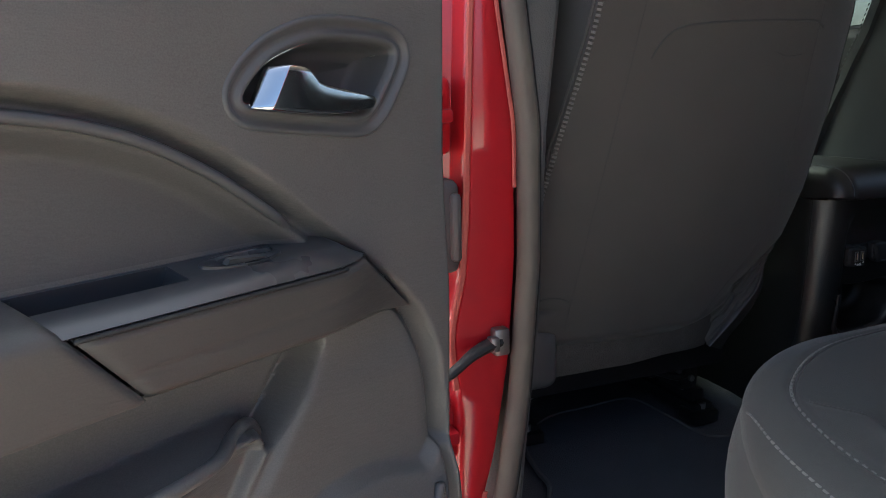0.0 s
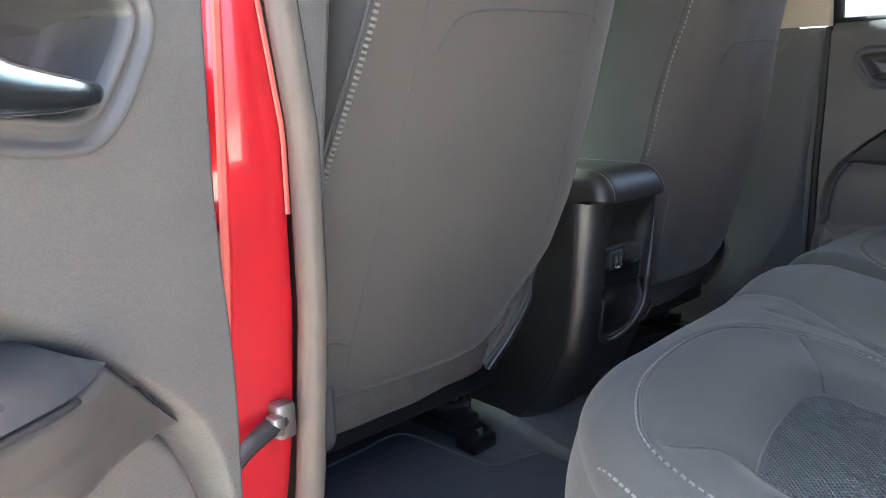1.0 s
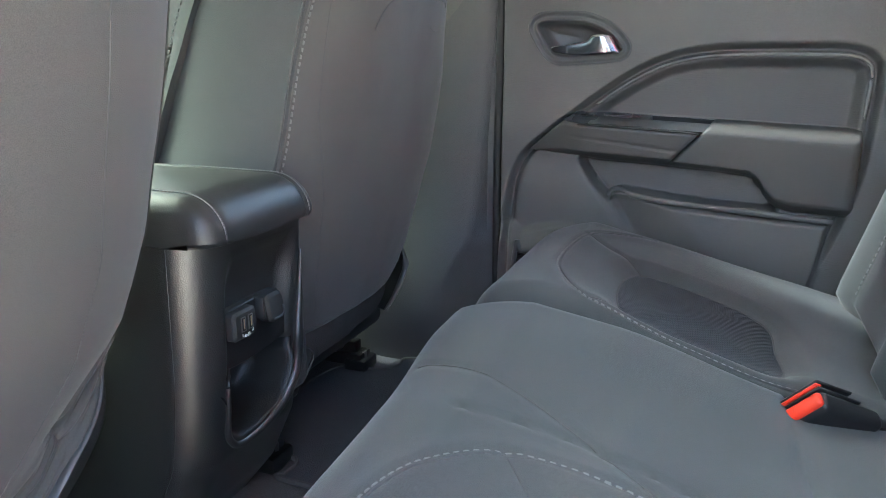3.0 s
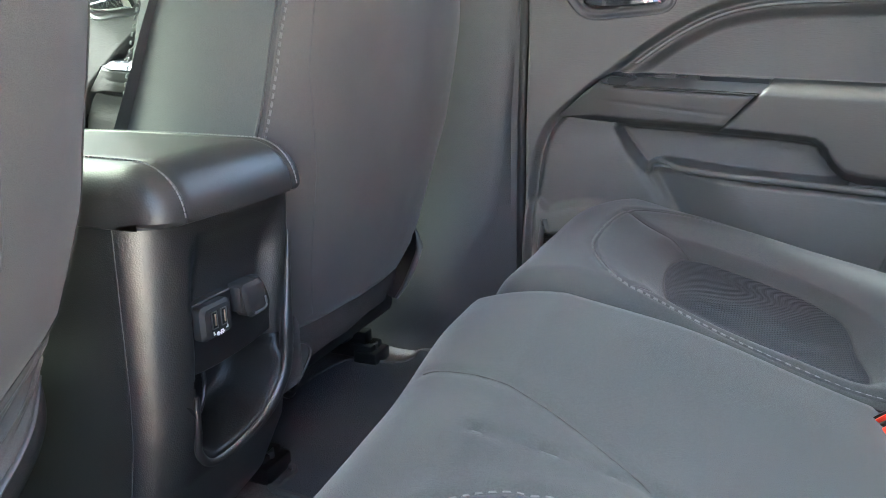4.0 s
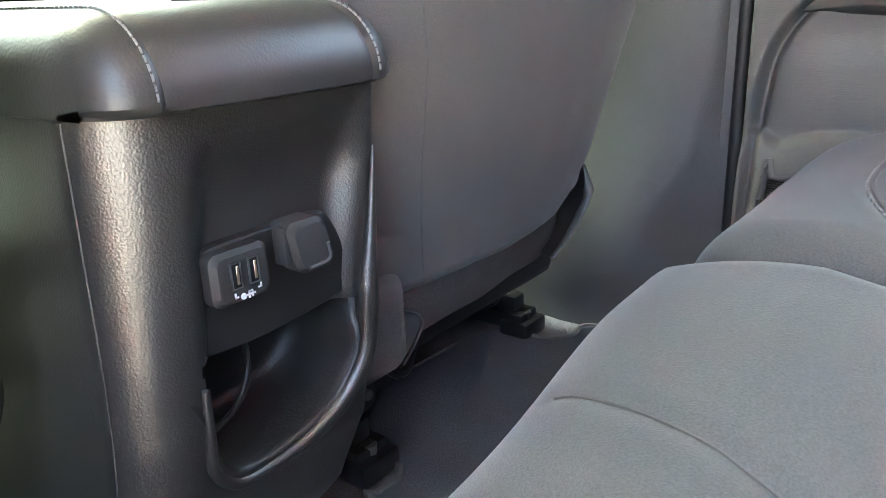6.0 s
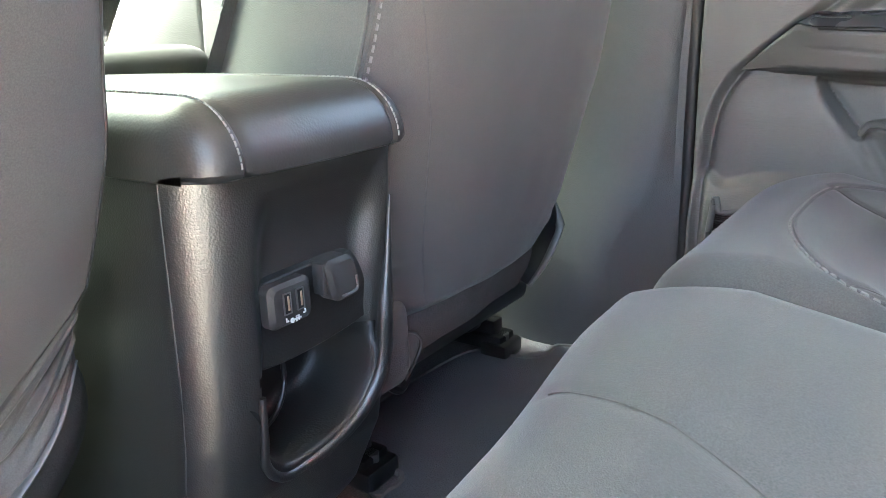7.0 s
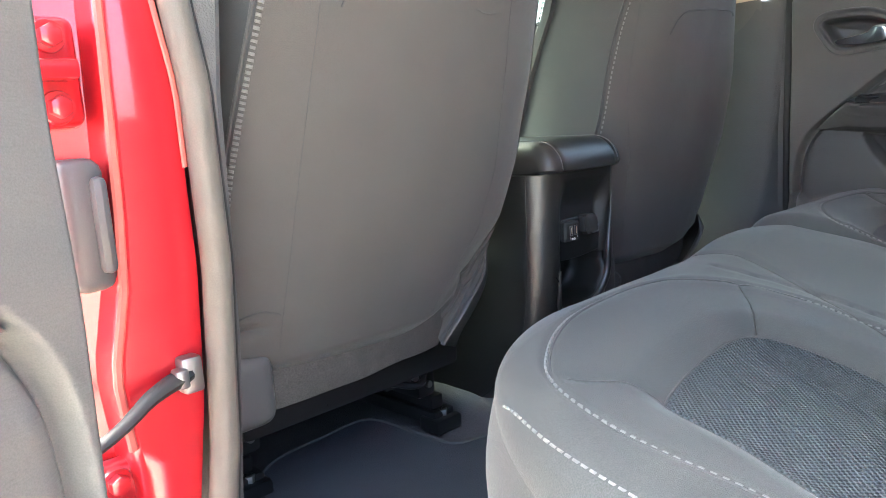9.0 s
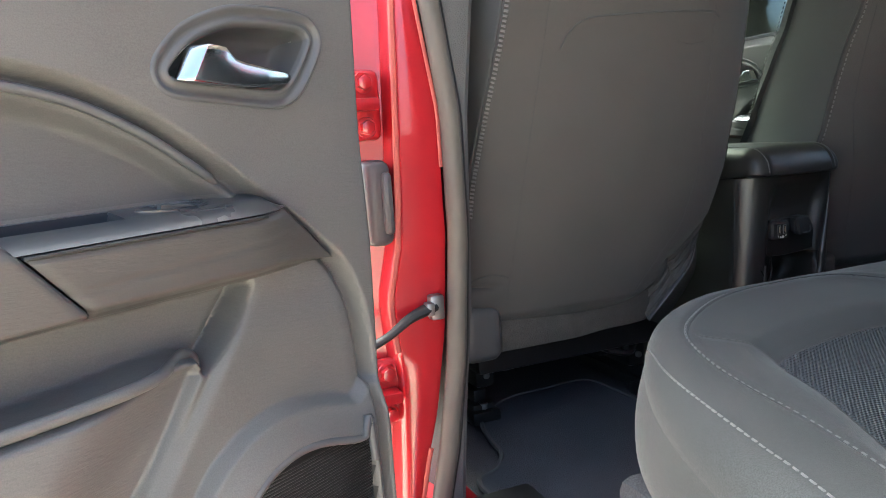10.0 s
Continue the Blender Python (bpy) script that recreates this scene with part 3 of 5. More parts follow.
                u = joint(z) + 0.0012 + (0.588 - joint(z)) * s
            d -= 0.004 * float(ss(0.02, 0.0, s)) + 0.05 * float(ss(0.965, 1.0, s))
            row.append((sx * u, d, z))
        row = [(row[0][0], -0.035, row[0][2] - 0.004)] + row + [(row[-1][0], -0.035, row[-1][2] - 0.004)]
        if not rows:
            rows.append([(q[0], -0.045, q[2]) for q in row])
        rows.append(row)
    mk("armrest_pad", *sheet(np.array(rows), flip=sx > 0), ARMSHELL, ob, "soft vinyl armrest pad")
    # oval window switch
    su, sd = 0.221, 0.001
    ov = [(0.030 * math.cos(a), 0.0125 * math.sin(a)) for a in np.linspace(0, 2 * math.pi, 37)[:-1]]
    v = [on_strip(su + a * k, sd + b * k, h) for k, h in ((1.08, -0.001), (1.05, 0.0016), (0.98, 0.0018), (0.90, 0.0007)) for a, b in ov]
    f = [[i + j * 36, (i + 1) % 36 + j * 36, (i + 1) % 36 + (j + 1) * 36, i + (j + 1) * 36] for j in range(3) for i in range(36)] + [[108 + i for i in range(36)]]
    sw = mk("window_switch", v, f, STRIP, ob, "oval black window switch", crease=50)

    def paddle(u0, u1, d0, d1, h0, h1):
        c = ((u0, d0), (u1, d0), (u1, d1), (u0, d1))
        mu, md = (u0 + u1) / 2, (d0 + d1) / 2
        v = [on_strip(u, d, -0.002) for u, d in c] + [on_strip(mu + (u - mu) * 0.86, md + (d - md) * 0.8, h0 if u == u0 else h1) for u, d in c]
        return v, [[4, 5, 6, 7]] + [[i, (i + 1) % 4, 4 + (i + 1) % 4, 4 + i] for i in range(4)]
    mk("switch_paddle", *paddle(0.203, 0.238, 0.0030, 0.0100, 0.0015, 0.0050), BEZEL, sw, "grey switch paddle", smooth=False)
    mk("switch_paddle", *paddle(0.226, 0.238, -0.0075, -0.0020, 0.0030, 0.0018), BEZEL, sw, "grey switch paddle", smooth=False)


def build_door(name, m, mirror, length, label, group="", outer=True, fine=0.0036, glass=None):
    """A crew-cab door seen from inside: u runs back from its front edge, d inwards, z up."""
    sx = -1.0 if mirror else 1.0
    ob = thing(name, m, label, "door", group)
    us, zs = np.arange(0.0, length + 0.001, fine), np.arange(0.62, 1.4001, fine)
    U, Z = np.meshgrid(us, zs, indexing="ij")
    Z = Z - 0.050 * (U - 0.142) * ss(1.33, 1.19, Z) * ss(0.80, 0.98, Z)
    arc = spline(ARC, 6, True)
    cup = spline(CUP, 6, True)
    dA, dK, dL, dS, dC = (sdf(p, U, Z) for p in (arc, spline(POCKET, 4, True), PULL, spline(SPEAKER, 4, True), cup))
    strip = back_z(U)
    ins = np.maximum(dA + 0.017, -(Z - strip) + 0.002)
    D = 0.004 * np.sin(3.0 * U) - 0.022 * ss(1.372, 1.40, Z) - 0.03 * (1 - ss(0.0, 0.010, U)) + 0.008 * ss(1.25, 1.10, Z)
    D += -0.011 * ss(0.004, -0.005, dA) - 0.011 * np.exp(-((dA + 0.008) / 0.005) ** 2)
    D += -0.016 * ss(0.0, -0.02, dA + 0.017) * ss(-0.020, -0.012, Z - strip)
    D += 0.006 * ss(0.0, -0.03, dA) * ss(1.09, 1.05, Z)
    inK = ss(0.003, -0.006, dK)
    D = D * (1 - inK) + (-0.034) * inK
    inL = ss(0.002, -0.012, dL)
    ramp = ss(0.0, 0.100, (U - 0.204) * 0.82 + (Z - 1.030) * 0.57)
    D = D * (1 - inL) + (-0.010 + 0.042 * ramp - 0.045 * ss(0.99, 0.70, Z)) * inL
    D += -0.006 * np.exp(-(near_line(RIDGE, U, Z) / 0.0065) ** 2) * (1 - inL) * ss(1.10, 1.08, Z)
    arm = sdf([(0.064, 1.112), (0.10, 1.148)] + [(u, float(back_z(u))) for u in np.linspace(0.15, 0.585, 12)] + [(0.58, 1.030), (0.49, 1.034), (0.455, 1.070), (0.43, 1.082), (0.305, 1.100), (0.10, 1.112)], U, Z)
    inR = ss(-0.006, -0.012, arm)
    D = D * (1 - inR) - 0.040 * inR
    D += 0.016 * ss(0.012, 0.0, dS) + 0.012 * ss(0.004, -0.03, dS) - 0.012 * ss(-0.029, -0.034, dS)
    P = np.stack([sx * U, D, Z], -1)
    mid = lambda A: (A[:-1, :-1] + A[1:, :-1] + A[:-1, 1:] + A[1:, 1:]) / 4  # noqa: E731
    dA, dK, dL, dS, dC, ins = (mid(q) for q in (dA, dK, dL, dS, dC, ins))
    left = np.zeros(dA.shape, bool)
    flip = not mirror
    N = np.cross(np.gradient(P, axis=0), np.gradient(P, axis=1))
    N *= (-1.0 if flip else 1.0) / np.linalg.norm(N, axis=-1, keepdims=True)
    normal_at = dict(zip(map(tuple, P.reshape(-1, 3).tolist()), map(tuple, N.reshape(-1, 3).tolist())))

    def cut(nm, mask, mat, lab="", to=ob):
        nonlocal left
        mask = mask & ~left
        left = left | mask
        vs, fs = sheet(P, mask, flip)
        piece = mk(nm, vs, fs, mat, to, lab)
        # neighbouring pieces share the normals of the whole panel
        piece.data.normals_split_custom_set_from_vertices([normal_at[tuple(q)] for q in vs])
        return piece
    left = left | (dC < 0.0125)
    cut("upper_insert", ins < 0, INSERT, "soft vinyl insert with raised piping")
    cut("map_pocket", (dL < 0.0), DOORSKIN)
    cut("speaker_grille", dS < -0.032, RUBBER, "black speaker grille")
    cut("speaker_trim", dS < 0.012, DOORSKIN)
    cut("lower_panel", dA < 0, DOORSKIN)
    cut("door_panel", np.ones(dA.shape, bool), DOORSKIN)
    build_armrest(ob, sx)
    # raised piping inside the arch; on closed doors its highlight is put into a paler colour
    pa = resample(np.array([q for q in arc if q[1] > 1.15]), 0.006)
    pipe = []
    for i in range(len(pa)):
        tg = pa[min(i + 1, len(pa) - 1)] - pa[max(i - 1, 0)]
        n = np.array((tg[1], -tg[0])) / np.linalg.norm(tg)
        q = pa[i] + n * 0.0145
        if q[1] > back_z(q[0]) - 0.002:
            pipe.append((sx * q[0], -0.006 - 0.016 * float(ss(0.022, 0.0, q[1] - back_z(q[0]))), q[1]))
    mk("insert_piping", *tube(pipe, 0.0026 if mirror else 0.0042, 8), PIPING if mirror else HANDLETRIM, ob, "satin piping round the insert")
    # satin rim round the grille
    rim = resample(spline([q for q in SPEAKER], 4, True), 0.004, True)[:-1]
    for _ in range(10):
        rim = (np.roll(rim, -1, 0) + 2 * rim + np.roll(rim, 1, 0)) / 4
    rt = np.roll(rim, -1, 0) - np.roll(rim, 1, 0)
    rn = np.stack([-rt[:, 1], rt[:, 0]], 1) / np.linalg.norm(rt, axis=1)[:, None]
    if ((rim - rim.mean(0)) * rn).sum() > 0:
        rn = -rn
    rim = np.array([q for q in rim + rn * 0.031 if q[1] > 0.66 and q[0] > 0.040])
    rim = rim[np.argsort(np.arctan2(rim[:, 1] - 0.66, rim[:, 0] - 0.045))]
    mk("grille_rim", *tube([(sx * a, 0.030, b) for a, b in rim], 0.0046, 8), HANDLETRIM, ob, "satin rim round the speaker grille")
    # grille ribs
    ribs, uu = [], np.linspace(0.044, 0.24, 99)
    for k in range(0, 98):
        zz = 0.935 - k * 0.0031 - 0.10 * (uu - 0.05)
        inside = uu[sdf(spline(SPEAKER, 4, True), uu, zz) < -0.031]
        if len(inside) > 4:
            ribs.append(tube([(sx * u0, 0.027, 0.935 - k * 0.0031 - 0.10 * (u0 - 0.05)) for u0 in np.linspace(inside[0], inside[-1], 4)], 0.0009, 4))
    mk("grille_ribs", *joined(*ribs), VINYL, ob)
    # handle recess and its flanged surround
    ring = resample(cup, 0.0018, True)[:-1]
    mid_c = np.array((0.142, 1.303))
    for _ in range(14):
        ring = (np.roll(ring, -1, 0) + 2 * ring + np.roll(ring, 1, 0)) / 4
    tg = np.roll(ring, -1, 0) - np.roll(ring, 1, 0)
    out_n = np.stack([-tg[:, 1], tg[:, 0]], 1) / np.linalg.norm(tg, axis=1)[:, None]
    if ((ring - mid_c) * out_n).sum() < 0:
        out_n = -out_n

    def rings(levels, cap):
        nn = len(ring)
        v = [(sx * q[0], dd, q[1]) for off, dd in levels for q in ring + out_n * off]
        f = [[i + j * nn, (i + 1) % nn + j * nn, (i + 1) % nn + (j + 1) * nn, i + (j + 1) * nn] for j in range(len(levels) - 1) for i in range(nn)]
        if cap:
            k = len(v)
            v.append((sx * mid_c[0], levels[-1][1], mid_c[1]))
            f += [[(len(levels) - 1) * nn + i, (len(levels) - 1) * nn + (i + 1) % nn, k] for i in range(nn)]
        return v, f
    mk("handle_bezel", *rings([(0.0165, -0.004), (0.0160, 0.0022), (0.0146, 0.0040), (0.0130, 0.0042), (0.0112, 0.0030), (0.0092, 0.0004), (0.0070, -0.0008), (0.0045, 0.0004), (0.0028, 0.0026), (0.0010, 0.0028), (-0.0010, 0.001), (-0.003, -0.006)], False), HANDLETRIM, ob, "charcoal handle surround", crease=60)
    mk("handle_recess", *rings([(-0.003, -0.004), (-0.005, -0.018), (-0.009, -0.030), (-0.016, -0.034)], True), BEZEL, ob, "charcoal recess behind the handle", crease=60)
    # chrome lever: a thin tongue that widens to a slanted, bevelled end
    sec = []
    for u, zt, zb, th, skew in ((0.0955, 1.2875, 1.2830, 0.003, 0.0), (0.101, 1.2895, 1.2795, 0.006, 0.0), (0.125, 1.2925, 1.2755, 0.008, 0.0), (0.148, 1.2960, 1.2740, 0.010, 0.0), (0.158, 1.2985, 1.2738, 0.011, 0.05),
                                (0.165, 1.3050, 1.2738, 0.0115, 0.15), (0.170, 1.3075, 1.2740, 0.012, 0.25), (0.180, 1.3085, 1.2750, 0.0125, 0.40), (0.1915, 1.3088, 1.2760, 0.0125, 0.52), (0.1923, 1.3086, 1.2761, 0.0123, 0.52), (0.2025, 1.3066, 1.2775, 0.004, 0.52), (0.2035, 1.3056, 1.2780, 0.002, 0.52)):
        r = []
        for k in range(24):
            a = 2 * math.pi * k / 24
            c, s = math.cos(a), math.sin(a)
            z = (zt + zb) / 2 + (zt - zb) / 2 * math.copysign(abs(s) ** 0.3, s)
            r.append((sx * (u - skew * (z - 1.292)), 0.004 + th * math.copysign(abs(c) ** 0.25, c), z))
        sec.append(r)
    v = [q for r in sec for q in r]
    f = [[i * 24 + k, i * 24 + (k + 1) % 24, (i + 1) * 24 + (k + 1) % 24, (i + 1) * 24 + k] for i in range(len(sec) - 1) for k in range(24)]
    f += [list(range(24)), [(len(sec) - 1) * 24 + k for k in range(24)][::-1]]
    if not mirror:
        f = [q[::-1] for q in f]
    mk("handle", v, f, CHROME, ob, "chrome inside door handle", crease=34)
    # pull cup end in the map pocket and its rounded lip
    lip = spline([(sx * a, c, b) for a, b, c in ((0.201, 1.022, -0.022), (0.205, 1.038, -0.020), (0.216, 1.046, -0.014), (0.232, 1.042, -0.006), (0.262, 1.038, 0.016), (0.34, 1.032, 0.026), (0.555, 1.017, 0.026))])
    mk("pocket_lip", *tube(lip, 0.0055, 10), DOORSKIN, ob)
    # steel shell with window frame and pane
    if outer:
        a, b = sorted((sx * 0.012, sx * (length + 0.03)))
        mk("door_shell", *joined(box(a, -0.150, 0.55, b, -0.062, 1.36, 0.016, 3)), RED, ob, "red painted door shell")
        mk("edge_seal", *tube([(sx * 0.008, -0.030, z) for z in np.linspace(0.62, 1.36, 20)], 0.008, 8), RUBBER, ob, "black rubber edge seal")
    lean = 0.10
    fr = [(sx * 0.004, -0.045, 1.38), (sx * 0.02, -0.045 + lean * 0.9, 1.76), (sx * (length - 0.16), -0.045 + lean * 0.9, 1.76), (sx * length, -0.045, 1.40)]
    bars = joined(tube([fr[0], fr[1]], 0.016, 8), tube([fr[1], fr[2]], 0.016, 8, up=(0, 1, 0)), tube([fr[2], fr[3]], 0.016, 8))
    mk("window_frame", *bars, RUBBER, ob, "black window frame")
    pane = mk("window_pane", [Vector(q) for q in fr] + [Vector(q) + Vector((0, -0.004, 0)) for q in fr], [[0, 1, 2, 3], [7, 6, 5, 4], [0, 4, 5, 1], [1, 5, 6, 2], [2, 6, 7, 3], [3, 7, 4, 0]], glass or GLASS, ob, "side window tinted to dim the front of the cab" if glass else "clear side window", smooth=False)
    pane.visible_shadow = glass is not None
    sill = tube([(sx * 0.006, -0.030, 1.398), (sx * length, -0.030, 1.402)], 0.010, 8)
    mk("belt_seal", *sill, RUBBER, ob, "black rubber seal along the window sill")
    return ob


# the open door hangs on slightly leaning hinges
NEAR_DOOR = pose(-0.842, -0.203, 1.174, 0, 0, -154.3) @ pose(0, 0, 0, 0, -1.83, 0) @ pose(0, 0, -1.2)
build_door("rear_door", NEAR_DOOR, False, 0.74, "open red rear door with charcoal inner panel and chrome handle", "doors", fine=0.0026)
build_door("rear_door", pose(0.655, -0.050, 0, 0, 0, 90), True, 0.74, "closed rear door with charcoal inner panel beside the bench", "doors", fine=0.0027)
build_door("front_door", pose(0.665, 0.965, 0.028, 0, 0, 90), True, 0.96, "closed front passenger door seen between the front seats", "doors", glass=DIMGLASS)

fd = bpy.data.objects["front_door"]
mk("front_panel", *box(0.0, -0.030, 0.64, 0.30, 0.0, 1.40, 0.012, 2), DOORSKIN, fd)
mk("mirror_sail", *box(0.10, -0.060, 1.38, 0.24, -0.030, 1.52, 0.02, 3), SMOOTH, fd, "black mirror sail panel")

# ---- front seats ----


def build_front_seat(cx, y0, slope, pod_side, label, rail_y, back_seam, cover, wk, wl):
    ob = thing("front_seat", pose(cx, y0 + 0.25, FLOOR), label, "car seat", "front seats")
    zk = [0.882, 0.888, 0.895, 0.905, 0.93, 0.97, 1.03, 1.12, 1.25, 1.37, 1.50, 1.60, 1.64]
    def surf(a, z):
        w = float(np.interp(z, zk, wk if a > 0 else wl))
        y = y0 - slope * (z - 0.89) + 0.026 * float(ss(0.915, 0.882, z)) + 0.06 * float(ss(1.54, 1.64, z))
        round_off = float(ss(1.36, 1.10, z)) if cx < 0 and a < 0 else 1.0
        y += round_off * (0.012 * a * a + (0.028 + (0.030 * float(ss(1.1, 1.36, z)) if cx > 0 and a < 0 else 0.0)) * abs(a) ** 5)
        e = float(ss(0.72, 0.98, abs(a)))
        y += e * (0.010 * math.exp(-((z - 0.962) / 0.005) ** 2) - 0.012 * math.exp(-((z - 0.932) / 0.018) ** 2))
        y -= 0.008 * math.exp(-((z - 1.10) / 0.16) ** 2) * (1 - abs(a) ** 3)
        y += 0.0022 * noise.noise(Vector((a * 2.2 + cx * 9, z * 8.0, 1.7))) + 0.0010 * noise.noise(Vector((a * 6.0, z * 21.0, cx)))
        return np.array((cx + a * w, y, z))
    zs = np.concatenate([np.linspace(0.882, 0.908, 8), np.linspace(0.912, 1.0, 30), np.linspace(1.02, 1.64, 40)])
    aa = np.concatenate([np.linspace(-1, -0.7, 10), np.linspace(-0.66, 0.66, 28), np.linspace(0.7, 1, 10)])
    back = np.array([[surf(a, z) for z in zs] for a in aa])
    wpart("backrest", sheet(back), FABRIC, ob)
    for sg in (-1, 1):
        rows = []
        for t in np.linspace(0, 1, 12):
            rows.append([surf(sg, z) + np.array((sg * (0.010 * math.sin(math.pi * t) - 0.02 * t * t), 0.205 * t - 0.002 * (t == 0), 0)) for z in zs])
        side = wpart("side_panel", sheet(np.array(rows), flip=sg < 0), BOLSTER, ob, "dark textured side panel")
        seam = np.array([surf(sg * 0.985, z) + np.array((0, -0.0012, 0)) for z in np.linspace(1.07 if sg < 0 else 1.10, 1.62, 60)])
        nrm = np.tile(np.array((sg * 0.55, -0.85, -0.1)), (len(seam), 1))
        if sg < 0:
            wpart("stitching", stitches(seam, nrm, *((0.0036, 0.0070, 0.0064, 0.0013) if cx < 0 else (0.0058, 0.0026, 0.0088, 0.0012))), THREAD, side, "light grey contrast stitching", smooth=False)
        fr = np.array([surf(sg, z) + np.array((sg * -0.014, 0.200, 0)) for z in np.linspace(0.95, 1.60, 60)]) + np.array((sg * 0.004, 0, 0))
        if sg < 0:
            wpart("stitching", stitches(fr, np.tile(np.array((sg * 0.9, 0.1, 0)), (len(fr), 1)), 0.0055, 0.0025, 0.0095), THREAD, side, "light grey contrast stitching", smooth=False)
        wpart("piping", tube(np.array([surf(sg, z) + np.array((sg * 0.002, 0.004, 0)) for z in zs]), 0.0022, 6), BOLSTER, side)
    fa = np.array([[surf(-1 + 2 * i / 12, z) * np.array((1, 0, 1)) + np.array((0, surf(1, z)[1] + 0.198 - 0.05 * math.cos((i / 12 - 0.5) * math.pi), 0)) for z in zs] for i in range(13)])
    wpart("front_face", sheet(fa, flip=True), CUSHION, ob)
    a2 = [(float(np.interp(z, [0.90, 1.0, 1.1, 1.2, 1.38], back_seam)), z) for z in np.linspace(0.91, 1.38, 50)]
    wpart("back_seam", tube(np.array([surf(a, z) + np.array((0, 0.0004, 0)) for a, z in a2]), 0.0008, 6), BOLSTER, ob)
    if cx < 0:
        wpart("back_seam", tube(np.array([surf(-0.71 - 0.03 * float(ss(1.05, 0.92, z)), z) + np.array((0, 0.0002, 0)) for z in np.linspace(0.925, 1.62, 70)]), 0.0006, 6), BOLSTER, ob)
        # lower wrinkle: a darker rod paints the shade of the fold
        crease = spline([(-0.96, 0.972), (-0.90, 0.979), (-0.82, 0.982), (-0.74, 0.975)], 8)
        wpart("wrinkle", tube(np.array([surf(a, z) + np.array((0, 0.0006, 0)) for a, z in crease]), 0.0016, 6), BOLSTER, ob)
    # pocket seam near the top, and a small wrinkle; darker rods paint the shade of both creases
    a0 = spline([(-0.60, 1.305), (-0.55, 1.328), (-0.45, 1.343), (-0.2, 1.349), (0.2, 1.353), (0.52, 1.353), (0.60, 1.346)], 8)
    wpart("pocket_seam", tube(np.array([surf(a, z) + np.array((0, 0.0004, 0)) for a, z in a0]), 0.0019, 6), BOLSTER, ob, "seam across the upper back")
    a1 = spline([(0.25, 1.314), (0.35, 1.309), (0.48, 1.312)], 8)
    wpart("wrinkle", tube(np.array([surf(a, z) + np.array((0, 0.0006, 0)) for a, z in a1]), 0.0012, 6), BOLSTER, ob)
    # felt flap under the back
    fl = []
    for t in np.linspace(0, 1, 9):
        row = []
        for x in np.linspace(-0.195, 0.125, 34):
            k = (x + 0.195) / 0.32
            row.append((cx + x, y0 + 0.020 + 0.014 * t - 0.004 * math.sin(math.pi * t) + 0.0012 * math.sin(60 * x) * t + 0.010 * (2 * k - 1) ** 4, 0.900 + 0.006 * k - (0.062 - 0.004 * k) * t + 0.0012 * math.sin(33 * x) * t))
        fl.append(row)
    wpart("lower_flap", sheet(np.array(fl), flip=True), FELT, ob, "grey felt flap along the lower edge")
    # recliner cover: a dark shell with a pale rim, and the gathered cloth above it
    if cx < 0:
        rim = spline([(cx + a, y0 + c, b) for a, b, c in cover], 8)
        outer = spline([(cx + a, y0 + c, b) for a, b, c in ((0.232, 0.976, 0.035), (0.248, 0.945, 0.060), (0.251, 0.915, 0.075), (0.238, 0.880, 0.080), (0.212, 0.850, 0.075), (0.176, 0.826, 0.060))], 8)
        rows = []
        for t in np.linspace(0, 1, 14):
            rows.append([rim[i] + (outer[i] - rim[i]) * t + np.array((0.004, -0.016, 0.002)) * math.sin(math.pi * t) * math.sin(math.pi * i / (len(rim) - 1)) for i in range(len(rim))])
        for d in (0.02, 0.06, 0.14):
            rows.append([q + np.array((-0.25 * d * d * 4, d, 0)) for q in outer])
        wpart("recliner_cover", sheet(np.array(rows), flip=True), VINYL, ob, "smooth dark plastic recliner cover")
        wpart("cover_edge", tube(rim, np.interp(np.arange(len(rim)), [0, 8, 18, 26, len(rim) - 1], [0.0016, 0.0028, 0.0042, 0.0075, 0.0060]), 10, 0.5), BEZEL, ob, "pale plastic edge of the cover")
        top = np.array([surf(0.985, z) for z in np.linspace(1.035, 0.900, len(rim))])
        rows = []
        for t in np.linspace(0, 1, 40):
            row = []
            for i in range(len(rim)):
                g = i / (len(rim) - 1)
                fold = (0.0050 * math.sin(2 * math.pi * (2.6 * t + 0.9 * g)) + 0.0022 * math.sin(2 * math.pi * (5.3 * t - 0.7 * g) + 1.0)) * math.sin(math.pi * t) * (1 - 0.6 * g)
                row.append(top[i] + (rim[i] - top[i]) * t + np.array((0.3 * fold, fold + 0.006 * math.sin(math.pi * t), 0)))
            rows.append(row)
        wpart("gathered_cloth", sheet(np.array(rows), flip=True), FABRIC, ob, "gathered grey fabric at the lower corner")
    else:
        bz = spline([(cx + a, y0 + c, b) for a, b, c in cover], 8)
        wpart("cover_edge", tube(bz, np.interp(np.arange(len(bz)), [0, 8, 20, len(bz) - 1], [0.002, 0.0065, 0.0055, 0.003]), 10, 0.6), BEZEL, ob, "pale plastic edge of the cover")
        rows = [[q + np.array((0.030 * t, 0.060 * t, 0.004 * t)) for t in np.linspace(0, 1, 6)] for q in bz]
        wpart("recliner_cover", sheet(np.array(rows)), SMOOTH, ob, "smooth dark plastic recliner cover")
    wpart("side_bolster", box(cx - pod_side * 0.256, y0 - 0.004, 0.838, cx - pod_side * 0.184, y0 + 0.12, 0.932, 0.020, 4), HANDLETRIM if cx < 0 else BOLSTER, ob, "grey plastic corner of the seat base" if cx < 0 else "")
